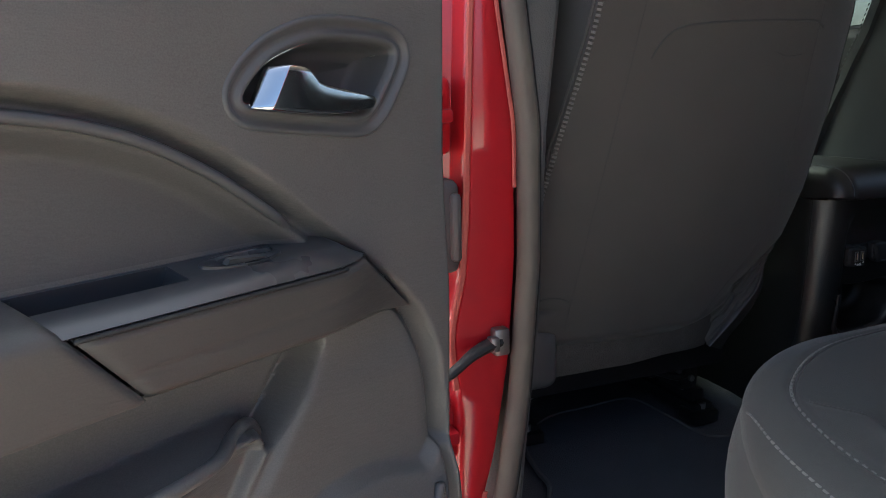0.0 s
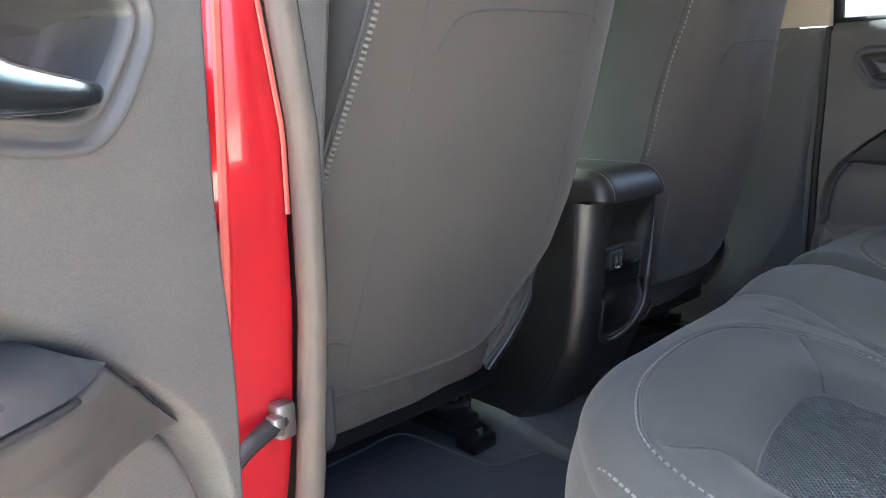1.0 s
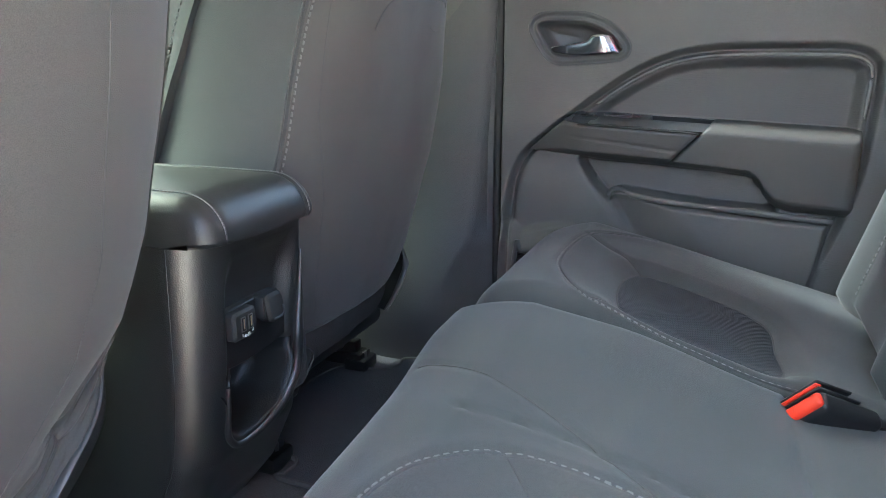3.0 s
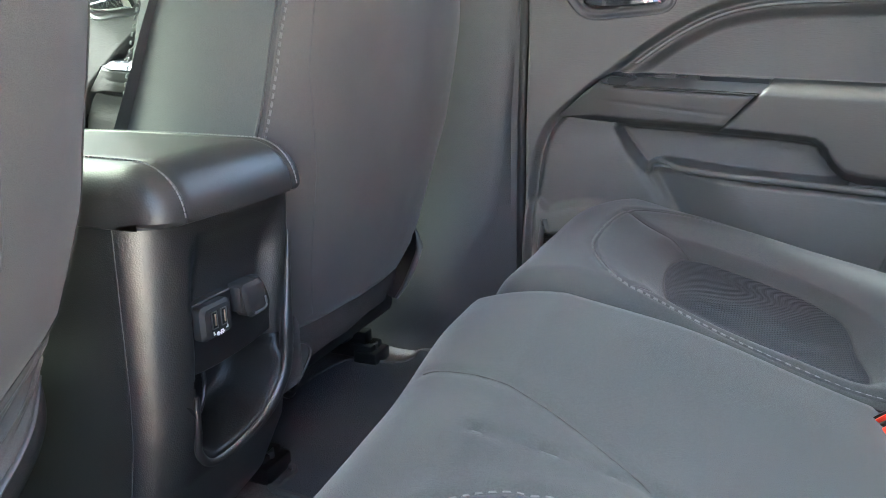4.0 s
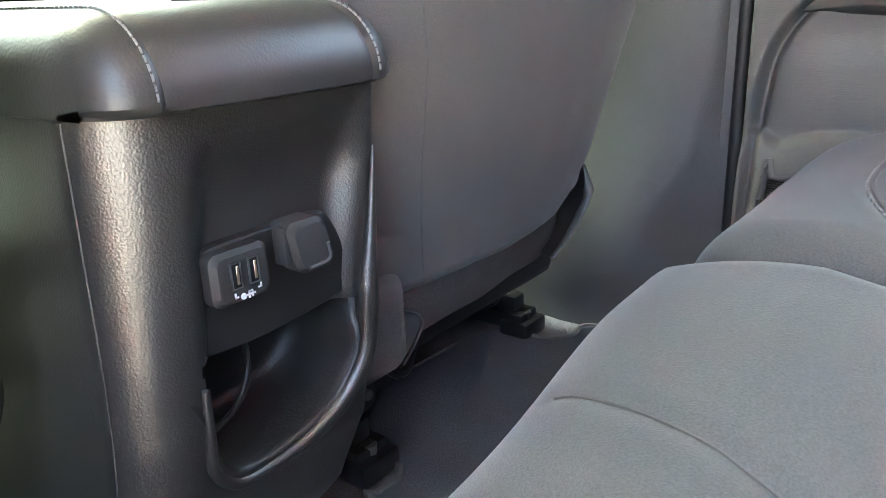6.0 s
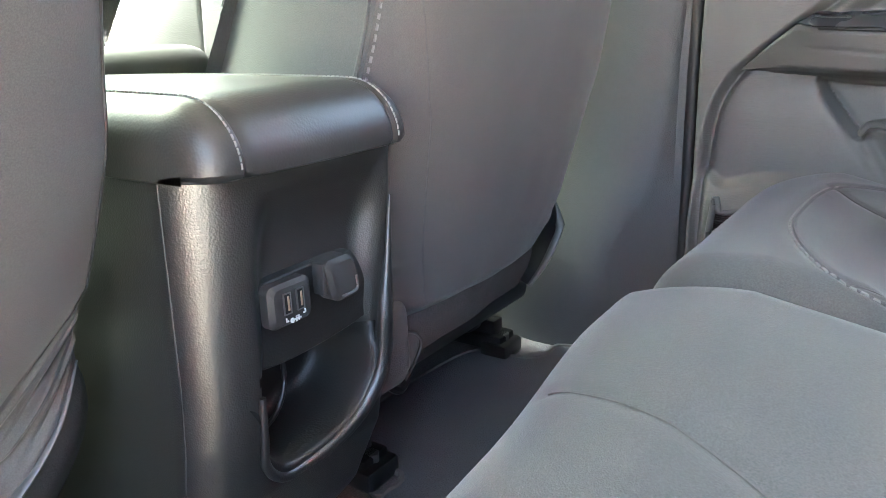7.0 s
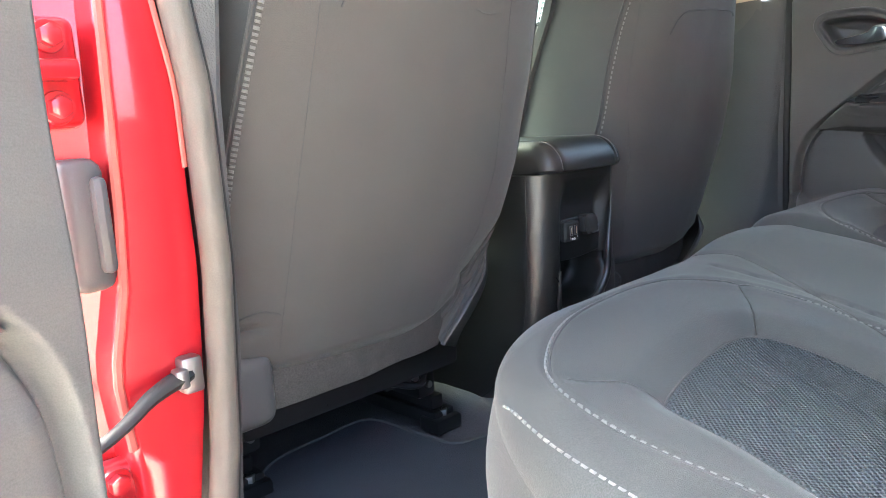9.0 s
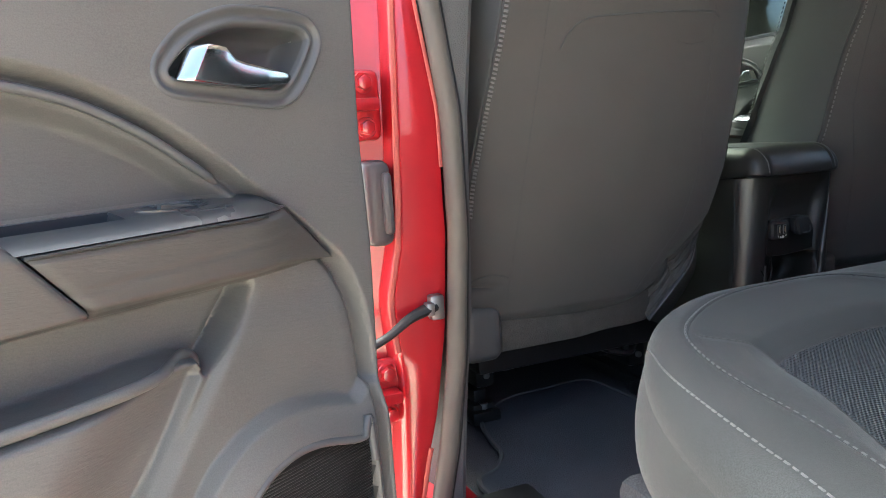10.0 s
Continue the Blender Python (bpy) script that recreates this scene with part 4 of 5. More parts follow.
    # cushion, pan and runners
    wpart("seat_cushion", box(cx - 0.2535, y0 + 0.13, 0.842, cx + 0.2535, y0 + 0.60, 1.015, 0.045, 4), CUSHION, ob)
    wpart("seat_pan", box(cx - 0.20, y0 + 0.075, 0.79, cx + 0.20, y0 + 0.52, 0.858, 0.012, 2), BLACKSTEEL, ob, "black steel seat pan")
    for sg in (-1, 1):
        ry = rail_y + (0.0 if sg == pod_side else 0.05 if cx < 0 else -0.04)
        rx = cx + sg * (0.165 if cx < 0 or sg < 0 else 0.205)
        rl = joined(box(rx - 0.022, ry, FLOOR + 0.016, rx + 0.022, ry + 0.45, FLOOR + 0.040, 0.004), box(rx - 0.013, ry + 0.015, FLOOR + 0.036, rx + 0.013, ry + 0.45, FLOOR + 0.062, 0.004),
                    box(rx - 0.028, ry - 0.012, FLOOR + 0.004, rx + 0.028, ry + 0.035, FLOOR + 0.030, 0.006))
        rail = wpart("seat_rail", rl, BLACKSTEEL, ob, "black steel seat runner")
        wpart("bolt", moved(cyl(0.011, 0.012, 6, bevel=0.002), pose(rx, ry + 0.008, FLOOR + 0.028)), STEEL, rail, crease=30)
        mech = joined(box(cx + sg * 0.15 - 0.02, ry + 0.02, FLOOR + 0.06, cx + sg * 0.15 + 0.02, ry + 0.13, FLOOR + 0.12, 0.01), moved(cyl(0.022, 0.03, 14, bevel=0.003), pose(cx + sg * 0.115, ry + 0.055, FLOOR + 0.105, 0, 90)),
                      box(cx + sg * 0.10 - 0.03, ry + 0.03, FLOOR + 0.09, cx + sg * 0.10 + 0.03, ry + 0.09, FLOOR + 0.15, 0.008), tube(spline([(cx + sg * 0.15, ry + 0.03, FLOOR + 0.15), (cx + sg * 0.12, ry + 0.0, FLOOR + 0.10), (cx + sg * 0.07, ry + 0.02, FLOOR + 0.11)]), 0.006, 8))
        me_ = wpart("lift_mechanism", mech, BLACKSTEEL, ob, "greasy black lift linkage")
        for k, (dx, dy, dz) in enumerate(((0.12, 0.012, 0.105), (0.15, 0.014, 0.085), (0.09, 0.024, 0.13), (0.165, 0.018, 0.135))):
            wpart("rivet", moved(cyl(0.006, 0.008, 10, bevel=0.001), pose(cx + sg * dx, ry + dy + 0.008, FLOOR + dz, 90)), STEEL, me_, crease=30)
    wpart("cross_tube", moved(cyl(0.014, 0.30, 14), pose(cx - 0.15, ry + 0.10, FLOOR + 0.125, 0, 90)), BLACKSTEEL, ob, "black cross tube")
    return ob


build_front_seat(-0.371, 0.080, 0.335, 1, "driver seat back in grey fabric with contrast stitching", 0.165, [0.55, 0.60, 0.62, 0.60, 0.55],
                 [(0.230, 0.977, 0.030), (0.208, 0.948, 0.018), (0.188, 0.926, 0.016), (0.167, 0.907, 0.018), (0.143, 0.880, 0.022), (0.120, 0.850, 0.030)],
                 [0.090, 0.100, 0.106, 0.112, 0.132, 0.168, 0.224, 0.236, 0.226, 0.211, 0.18, 0.15, 0.11],
                 [0.206, 0.215, 0.227, 0.236, 0.240, 0.243, 0.247, 0.245, 0.241, 0.235, 0.205, 0.165, 0.12])
build_front_seat(0.352, 0.068, 0.21, 1, "passenger seat back in grey fabric with contrast stitching", 0.185, [-0.66, -0.70, -0.73, -0.86, -0.93],
                 [(0.172, 0.945, 0.020), (0.170, 0.915, 0.012), (0.158, 0.888, 0.016), (0.125, 0.866, 0.016), (0.092, 0.850, 0.018)],
                 [0.060, 0.070, 0.080, 0.100, 0.145, 0.175, 0.193, 0.218, 0.215, 0.170, 0.150, 0.125, 0.09],
                 [0.206, 0.215, 0.227, 0.238, 0.246, 0.252, 0.257, 0.258, 0.215, 0.172, 0.150, 0.125, 0.09])
skirt = spline([(0.136, 0.090, 0.893), (0.165, 0.086, 0.886), (0.188, 0.082, 0.879), (0.197, 0.080, 0.866), (0.193, 0.084, 0.848), (0.182, 0.092, 0.826)], 8)
ps = bpy.data.objects["front_seat.001"]
wpart("skirt_piping", tube(skirt, 0.0014, 8), HANDLETRIM, ps, "pale piping on the lower side skirt")
wpart("side_skirt", sheet(np.array([[q + np.array((0, 0.003, 0)) + (np.array((0.128, 0.112, 0.850)) - q) * t for t in np.linspace(0, 1, 6)] for q in skirt])), BOLSTER, ps)

# ---- centre console ----
console = thing("center_console", pose(0, 0.3, FLOOR), "black grained centre console with padded armrest lid and charging ports", "console")
RECESS = [(-0.047, 1.086), (0.090, 1.086), (0.083, 1.04), (0.072, 0.995), (0.064, 0.955), (0.066, 0.925), (0.060, 0.898), (0.040, 0.876), (0.012, 0.866), (-0.02, 0.862), (-0.042, 0.866), (-0.057, 0.885), (-0.0585, 0.95), (-0.056, 1.02)]


def con_rear(z):
    return float(np.interp(z, [0.60, 0.66, 0.69, 0.72, 0.78, 0.85, 0.90, 0.95, 1.09], [0.20, 0.185, 0.163, 0.120, 0.070, 0.038, 0.030, 0.027, 0.026]))


def con_left(z):
    return float(np.interp(z, [0.60, 0.70, 0.80, 0.95, 1.095], [0.116, 0.110, 0.1065, 0.101, 0.0965]))


def con_right(z):
    return float(np.interp(z, [0.60, 0.70, 0.80, 0.90, 1.0, 1.095], [0.085, 0.082, 0.080, 0.083, 0.0935, 0.1025]))


cz = np.concatenate([np.linspace(0.62, 0.84, 24), np.linspace(0.844, 1.091, 72)])
ct = np.concatenate([-np.cos(np.linspace(0, math.pi / 2, 60)), np.sin(np.linspace(0, math.pi / 2, 60))[1:]])
rows = []
rec_poly = np.array(RECESS)
for z in cz:
    hl, hr, yr = con_left(z), con_right(z), con_rear(z)
    xs = np.where(ct < 0, ct * hl, ct * hr)
    rad = np.where(ct < 0, 0.044, 0.012)
    q = np.maximum(np.where(ct < 0, -xs - hl, xs - hr) + rad, 0)
    yy = yr + rad - np.sqrt(np.maximum(rad ** 2 - np.minimum(q, rad) ** 2, 0))
    d = sdf(rec_poly, xs, np.full(xs.shape, z))
    yy = yy + (0.016 - 0.006 * ss(0.96, 0.93, z)) * ss(1.091, 1.03, z) * ss(0.003, -0.024 + 0.014 * ss(0.97, 0.93, z), d)
    row = [(-hl, 0.75, z), (-hl, 0.4, z), (-hl, yr + 0.10, z)] + list(zip(xs, yy, np.full(xs.shape, z))) + [(hr, yr + 0.10, z), (hr, 0.4, z), (hr, 0.75, z)]
    rows.append(row)
rows.append([(x * 0.80, y + 0.03, 1.0926) for x, y, z in rows[-1]])
con = np.array(rows)
cd = sdf(rec_poly, con[..., 0], con[..., 2])
cd = np.where(con[..., 1] < 0.2, cd, 1.0)
hole = np.maximum(cd - 0.004, con[..., 2] - 0.950)
hole = np.maximum.reduce([hole[:-1, :-1], hole[1:, 1:], hole[1:, :-1], hole[:-1, 1:]])
cd = (cd[:-1, :-1] + cd[1:, 1:]) / 2
rim_w = np.where(con[:-1, :-1, 2] < 0.945, -0.001, 0.009)
body = wpart("console_body", sheet(con, cd > -rim_w, flip=True), PLASTIC, console)
wpart("rear_panel", sheet(con, (cd <= -rim_w) & (hole > -0.001), flip=True), PLASTIC, console, "black grained panel sunk below the lid")
wpart("top_rim", joined(box(-0.090, 0.060, 1.080, 0.094, 0.74, 1.092, 0.003)), SMOOTH, console)
# parting line down the left flank
wpart("parting_line", tube([(-con_left(z) + 0.0014, con_rear(z) + 0.034, z) for z in np.linspace(0.69, 1.09, 40)], 0.0008, 6), RUBBER, body)
# the raised U-shaped lip of the pocket
lip = resample(spline([(0.090, 1.05), (0.083, 1.0), (0.0755, 0.955), (0.0735, 0.92), (0.066, 0.896), (0.046, 0.873), (0.014, 0.8600), (-0.020, 0.856), (-0.045, 0.860), (-0.060, 0.878), (-0.0615, 0.90), (-0.061, 0.935)], 8), 0.004)
wpart("pocket_lip", tube([(a, con_rear(b) - 0.0022, b) for a, b in lip], np.interp(np.linspace(0, 1, len(lip)), [0, 0.15, 0.28, 0.36, 0.66, 0.78, 1], [0.001, 0.004, 0.0075, 0.0075, 0.0062, 0.0045, 0.0025]), 10), PLASTIC, body)
pock = resample(spline([(-0.056, 0.9485), (0.062, 0.9485), (0.065, 0.930), (0.060, 0.902), (0.042, 0.880), (0.014, 0.870), (-0.02, 0.866), (-0.041, 0.869), (-0.055, 0.885), (-0.0575, 0.91)], 8, True), 0.004, True)[:-1]
pc = pock.mean(0)
v, f = [], []
for k, dy in ((1.11, -0.003), (1.07, -0.003), (1.03, -0.002), (1.00, 0.0005), (0.98, 0.009), (0.94, 0.045), (0.88, 0.062), (0.70, 0.068)):
    v += [(pc[0] + (a - pc[0]) * k, con_rear(b) + dy + 0.012 * float(ss(0.915, 0.943, b)) * float(ss(0.02, 0.0, dy)), pc[1] + (b - pc[1]) * k) for a, b in pock]
n_ = len(pock)
f = [[i + j * n_, (i + 1) % n_ + j * n_, (i + 1) % n_ + (j + 1) * n_, i + (j + 1) * n_] for j in range(7) for i in range(n_)] + [[7 * n_ + i for i in range(n_)]]
# recess shade comes partly from the darker PANEL colour
wpart("pocket", (v, f), PANEL, console, "deep black storage pocket, its shade put into the colour", crease=60)
wpart("pocket_divider", tube(spline([(0.005, con_rear(0.93) + 0.050, 0.935), (0.004, con_rear(0.9) + 0.046, 0.905), (-0.012, con_rear(0.88) + 0.040, 0.884), (-0.045, con_rear(0.87) + 0.036, 0.874)]), 0.0022, 8), PLASTIC, console)
# port plate
PORT = [(-0.0565, 0.985), (-0.051, 1.006), (-0.036, 1.013), (0.035, 1.0135), (0.050, 1.011), (0.063, 0.985), (0.064, 0.960), (0.056, 0.953), (-0.004, 0.948), (-0.050, 0.950), (-0.057, 0.958)]
pp = resample(spline(PORT, 6, True), 0.004, True)[:-1]


def plate(outline, y_back, y_front, inset=0.003):
    n = len(outline)
    c = outline.mean(0)
    ring = lambda k, y: [(c[0] + (a - c[0]) * k, y, c[1] + (b - c[1]) * k) for a, b in outline]  # noqa: E731
    k = 1 - inset / np.linalg.norm(outline - c, axis=1).mean()
    v = ring(1, y_back) + ring(1, y_front + inset * 0.8) + ring(k, y_front)
    f = [[i + j * n, (i + 1) % n + j * n, (i + 1) % n + (j + 1) * n, i + (j + 1) * n] for j in (0, 1) for i in range(n)]
    return v, f + [[2 * n + i for i in range(n)]]


port_plate = wpart("port_plate", plate(pp, 0.055, 0.0325, 0.0016), PANEL, console, "smooth black port plate")


def rounded(x0, z0, x1, z1, r=0.006, shear=0.0):
    pts = []
    for cx0, cz0, a0 in ((x1 - r, z1 - r, 0), (x0 + r, z1 - r, 90), (x0 + r, z0 + r, 180), (x1 - r, z0 + r, 270)):
        for k in range(6):
            a = radians(a0 + 18 * k)
            pts.append((cx0 + r * math.cos(a), cz0 + r * math.sin(a)))
    p = np.array(pts)
    p[:, 1] += shear * (p[:, 0] - (x0 + x1) / 2)
    return p


usb = wpart("charging_port", plate(rounded(-0.0485, 0.9795, -0.0075, 1.0115, 0.006, 0.0), 0.038, 0.0215, 0.004), RUBBER, console, "raised black port with two slots and white print")
for k in (0, 1):
    x0 = -0.0335 + 0.0125 * k
    z0, z1 = 0.9890, 1.0050
    wpart("slot", joined(*(box(a, 0.0203, b, c, 0.0225, d, 0) for a, b, c, d in ((x0 - 0.0036, z0, x0 - 0.0028, z1), (x0 + 0.0028, z0, x0 + 0.0036, z1), (x0 - 0.0036, z1 - 0.0008, x0 + 0.0036, z1), (x0 - 0.0036, z0, x0 + 0.0036, z0 + 0.0008)))), STEEL, usb, "metal slot shell", smooth=False)
    wpart("slot_mouth", box(x0 - 0.0028, 0.0208, z0 + 0.0008, x0 + 0.0028, 0.0225, z1 - 0.0008, 0), BLACKSTEEL, usb, "black slot mouth", smooth=False)
    wpart("contact", box(x0 + 0.0002, 0.0204, z0 + 0.0025, x0 + 0.0020, 0.0212, z1 - 0.0025, 0.0002, 1), BRASS, usb, "pale contact tongue")
mark = joined(*(box(a, 0.0208, b, c, 0.0216, d, 0) for a, b, c, d in ((-0.0360, 0.9835, -0.0350, 0.9868), (-0.0360, 0.9835, -0.0335, 0.9845), (-0.0175, 0.9850, -0.0165, 0.9880), (-0.0190, 0.9850, -0.0165, 0.9860), (-0.0300, 0.9828, -0.0215, 0.9838), (-0.0265, 0.9812, -0.0255, 0.9856), (-0.0240, 0.9815, -0.0232, 0.9850), (-0.0265, 0.9848, -0.0232, 0.9856))),
              moved(cyl(0.0019, 0.0008, 12), pose(-0.0300, 0.0216, 0.9833, 90)))
wpart("print_mark", mark, WHITE, usb, "white printed connector symbol", smooth=False)


def lean(outline, z0, k):
    q = np.array(outline)
    q[:, 0] -= k * (q[:, 1] - z0)
    return q


outlet = wpart("outlet_cover", plate(lean(rounded(0.0070, 0.9825, 0.0385, 1.0170, 0.0075, 0.0), 1.0, 0.22), 0.036, 0.0165, 0.004), RUBBER, console, "dark grey hinged outlet cover")
wpart("cover_hinge", box(0.0035, 0.0210, 0.9900, 0.0090, 0.0330, 1.0150, 0.002), RUBBER, outlet)
ledge = spline([(0.0170, 0.0158, 0.9868), (0.0310, 0.0158, 0.9872), (0.0350, 0.0158, 0.9905), (0.0338, 0.0158, 0.9990)], 6)
wpart("finger_ledge", tube(ledge, 0.0012, 8), BEZEL, outlet)
# padded lid: the profile runs back along the top and rolls over the rear edge
prof = [(y + 0.013, 1.143 + 0.002 * math.sin((y - 0.03) / 0.33 * math.pi), 0.0, 1.0) for y in np.linspace(0.37, 0.045, 34)]
prof += [(0.048 - 0.047 * math.sin(a), 1.099 + 0.044 * math.cos(a), -math.sin(a), math.cos(a)) for a in np.linspace(0.05, math.pi / 2, 16)]
prof += [(0.0025, 1.0955, -0.8, -0.6), (0.008, 1.0935, -0.3, -0.9), (0.020, 1.0930, 0, -1.0), (0.060, 1.0930, 0, -1.0)]
LID_W, LID_R = 0.1015, 0.026
lx = np.concatenate([-LID_W + LID_R * (1 - np.cos(np.linspace(0, math.pi / 2, 12))), np.linspace(-0.0750, 0.0750, 49), LID_W - LID_R * (1 - np.cos(np.linspace(math.pi / 2, 0, 12)))])


def lid_point(x, k, lift=0.0, drop=False):
    y, z, ny, nz = prof[k]
    q = max(0.0, abs(x) - (LID_W - LID_R))
    e = LID_R - math.sqrt(max(0.0, LID_R ** 2 - q * q))
    e += 0.0022 * math.exp(-((abs(x) - 0.0710) / 0.0018) ** 2) - 0.002 * math.exp(-(x / 0.06) ** 2) - lift
    zz = 1.0930 if drop else max(z - e * max(nz, 0.0), 1.0930)
    return np.array((x, y - e * ny + (e if nz < -0.5 else 0.0), zz))


lid = wpart("armrest_lid", sheet(np.array([[lid_point(x, k, 0.0, d) for k in range(len(prof))] for x, d in [(lx[0], True)] + [(x, False) for x in lx] + [(lx[-1], True)]]), flip=True), LEATHER, console, "padded black leatherette armrest lid")
for sg in (-1, 1):
    ln = np.array([lid_point(sg * 0.0765, k, 0.0006) for k in range(len(prof) - 4)])
    nn = np.array([(sg * 0.2, p[2], p[3]) for p in prof[:-4]])
    wpart("stitching", stitches(ln, nn, 0.0040, 0.0010, 0.0047, 0.0006), THREAD, lid, "light grey contrast stitching", smooth=False)
wpart("lid_base", box(-0.084, 0.060, 1.084, 0.084, 0.37, 1.0945, 0.003), SMOOTH, console)

# ---- rear bench ----


def build_cushion(name, xl, xr, yf, r_l, r_r, ztop, slope, label, arc, ins, seams, mesh_side, rim, tilt=0.0):
    """A bench cushion: outline with rounded front corners, rolled edges, seams and a woven insert."""
    ob = thing(name, pose((xl + xr) / 2, -0.4, FLOOR), label, "seat cushion", "rear bench cushions")
    yb = -0.70
    (ax, ay), (bx, by) = r_l, r_r
    bow = lambda x: -tilt * min(max(xr - bx - x, 0.0), xr - bx - xl - ax)  # noqa: E731
    yl = yf + bow(xl)
    out = [(xl, yb)] + [(xl + ax - ax * math.cos(a), yl - ay + ay * math.sin(a)) for a in np.linspace(0, math.pi / 2, 28)]
    out += [(x, yf + bow(x)) for x in np.linspace(xl + ax, xr - bx, 14)[1:-1]]
    out += [(xr - bx + bx * math.sin(a), yf - by + by * math.cos(a)) for a in np.linspace(0, math.pi / 2, 16)] + [(xr, yb)]
    pad = 0.030 if mesh_side > 0 else 0.0
    closed = [(a + (pad if a > xr - bx - 0.001 else 0), b) for a, b in out] + [(xr + pad, yb - 0.3), (xl, yb - 0.3)]
    R = 0.046

    def front(x):
        if x < xl + ax:
            return yl - ay + ay * math.sqrt(max(0, 1 - ((xl + ax - x) / ax) ** 2))
        if x > xr - bx:
            return yf - by + by * math.sqrt(max(0, 1 - ((x - xr + bx) / bx) ** 2))
        return yf + bow(x)
    tx = (1 - np.cos(np.linspace(0, math.pi, 151))) / 2
    tx = 0.55 * tx + 0.45 * np.linspace(0, 1, 151)
    xs = xl + (xr - xl) * tx
    ty = 1 - (1 - np.linspace(0, 1, 131)) ** 1.3
    P = np.array([[(x, yb + (front(x) - yb) * t, 0) for t in ty] for x in xs])
    X, Y = P[..., 0], P[..., 1]
    arc = spline(arc, 8)
    ins = spline(ins, 6, True)
    seams = [spline(q, 6) for q in seams]

    def height(X, Y):
        q = np.maximum(-sdf(closed, X, Y), 0)
        e = R - np.sqrt(np.maximum(R * R - np.maximum(R - q, 0) ** 2, 0))
        z = ztop - slope * np.maximum(-0.245 - Y, 0) - 2.0 * np.maximum(Y + 0.245, 0) ** 2 - e
        dI = sdf(ins, X, Y)
        z = z - 0.016 * ss(0.035, -0.012, dI) + 0.006 * ss(-0.02, -0.09, dI)
        z = z - 0.0030 * np.exp(-(near_line(arc, X, Y) / 0.004) ** 2) + 0.003 * np.exp(-(near_line(arc, X, Y) / 0.02) ** 2)
        for s in seams:
            z = z - 0.0022 * np.exp(-(near_line(s, X, Y) / 0.006) ** 2)
        z = z - 0.0025 * np.exp(-(dI / 0.003) ** 2)
        z = z + 0.0016 * np.sin(11 * X + 2) * np.sin(9 * Y + 1) + 0.0007 * np.sin(31 * X + 9 * Y) * np.sin(27 * Y - 12 * X)
        if mesh_side > 0:
            z = z + 0.015 * ss(-0.06, 0.12, X) - 0.022 * ss(-0.34, -0.56, Y) * ss(-0.10, 0.12, X)
        if name == "rear_cushion_long":
            z = z - 0.003 * np.exp(-(near_line([(-0.125, -0.50), (-0.112, -0.465), (-0.094, -0.40), (-0.080, -0.32), (-0.090, -0.24)], X, Y) / 0.004) ** 2)
            z = z - 0.004 * np.exp(-(near_line([(-0.16, -0.538), (0.0, -0.529), (0.18, -0.524)], X, Y) / 0.004) ** 2)
        return z
    P[..., 2] = height(X, Y)
    wpart("seat_top", sheet(P), CUSHION, ob)
    io = resample(ins, 0.006, True)
    ic = io[:-1].mean(0)
    rows = []
    for k in np.concatenate([[1.0, 0.985, 0.96], np.linspace(0.92, 0.02, 30)]):
        q = ic + (io - ic) * k
        rows.append(np.column_stack([q, height(q[:, 0], q[:, 1]) + 0.0016 * min(1.0, (1.0 - k) / 0.03) - 0.001 * (k > 0.999)]))
    wpart("woven_insert", sheet(np.array(rows), flip=mesh_side > 0), MESH, ob, "blue-grey woven mesh insert")
    # flanks below the rolled edge
    ol = resample(np.array(out), 0.012)
    rows = []
    for t in np.linspace(0, 1, 12):
        row = []
        for i, (a, b) in enumerate(ol):
            tg = ol[min(i + 1, len(ol) - 1)] - ol[max(i - 1, 0)]
            n = np.array((-tg[1], tg[0])) / np.linalg.norm(tg)
            z0 = float(height(np.array([a]), np.array([b]))[0])
            bul = 0.012 * math.sin(math.pi * min(1, t * 1.3)) - 0.055 * ss(0.45, 1, t)
            row.append((a + n[0] * bul, b + n[1] * bul, z0 + (0.745 - z0) * t))
        rows.append(row)
    wpart("seat_flank", sheet(np.array(rows)), CUSHION, ob)

    def on(line, lift=0.0):
        p = resample(line, 0.004)
        z = height(p[:, 0], p[:, 1]) + lift
        return np.column_stack([p, z])
    up = lambda p: np.tile(np.array((0, 0.15, 1.0)), (len(p), 1))  # noqa: E731
    p = on(arc, 0.0012)
    wpart("stitching", stitches(p, up(p), 0.0062, 0.0026, 0.0088, 0.0010), THREAD, ob, "light grey contrast stitching", smooth=False)
    wpart("piping", tube(on(np.array([(a, b - 0.004) for a, b in arc]), 0.0002), 0.0018, 6), BOLSTER, ob)
    wpart("piping", tube(on(ins, 0.0), 0.0016, 6), BOLSTER, ob)
    for line in seams:
        wpart("seam", tube(on(line, 0.0001), 0.0011, 6), VINYL, ob)
    # stitched upper edge of the outer flank
    edge = np.array([(a, b) for a, b in out if b > -0.60])
    edge_in = []
    for i in range(len(edge)):
        tg = edge[min(i + 1, len(edge) - 1)] - edge[max(i - 1, 0)]
        n = np.array((tg[1], -tg[0])) / np.linalg.norm(tg)
        edge_in.append(edge[i] + n * 0.013)
    half = (xl + xr) / 2 - 0.05
    side = [e for e in edge_in if (e[0] < half if mesh_side > 0 else e[0] > half)]
    side = [np.array((side[0][0], -0.60))] + side if mesh_side > 0 else side + [np.array((side[-1][0], -0.60))]
    p = on(spline(rim, 6) if rim else np.array(side), 0.0004)
    wpart("stitching", stitches(p, np.tile(np.array((-0.6 * mesh_side, 0.4, 0.7)), (len(p), 1)), 0.0062, 0.0028, 0.0088, 0.0010), THREAD, ob, "light grey contrast stitching", smooth=False)
    return ob


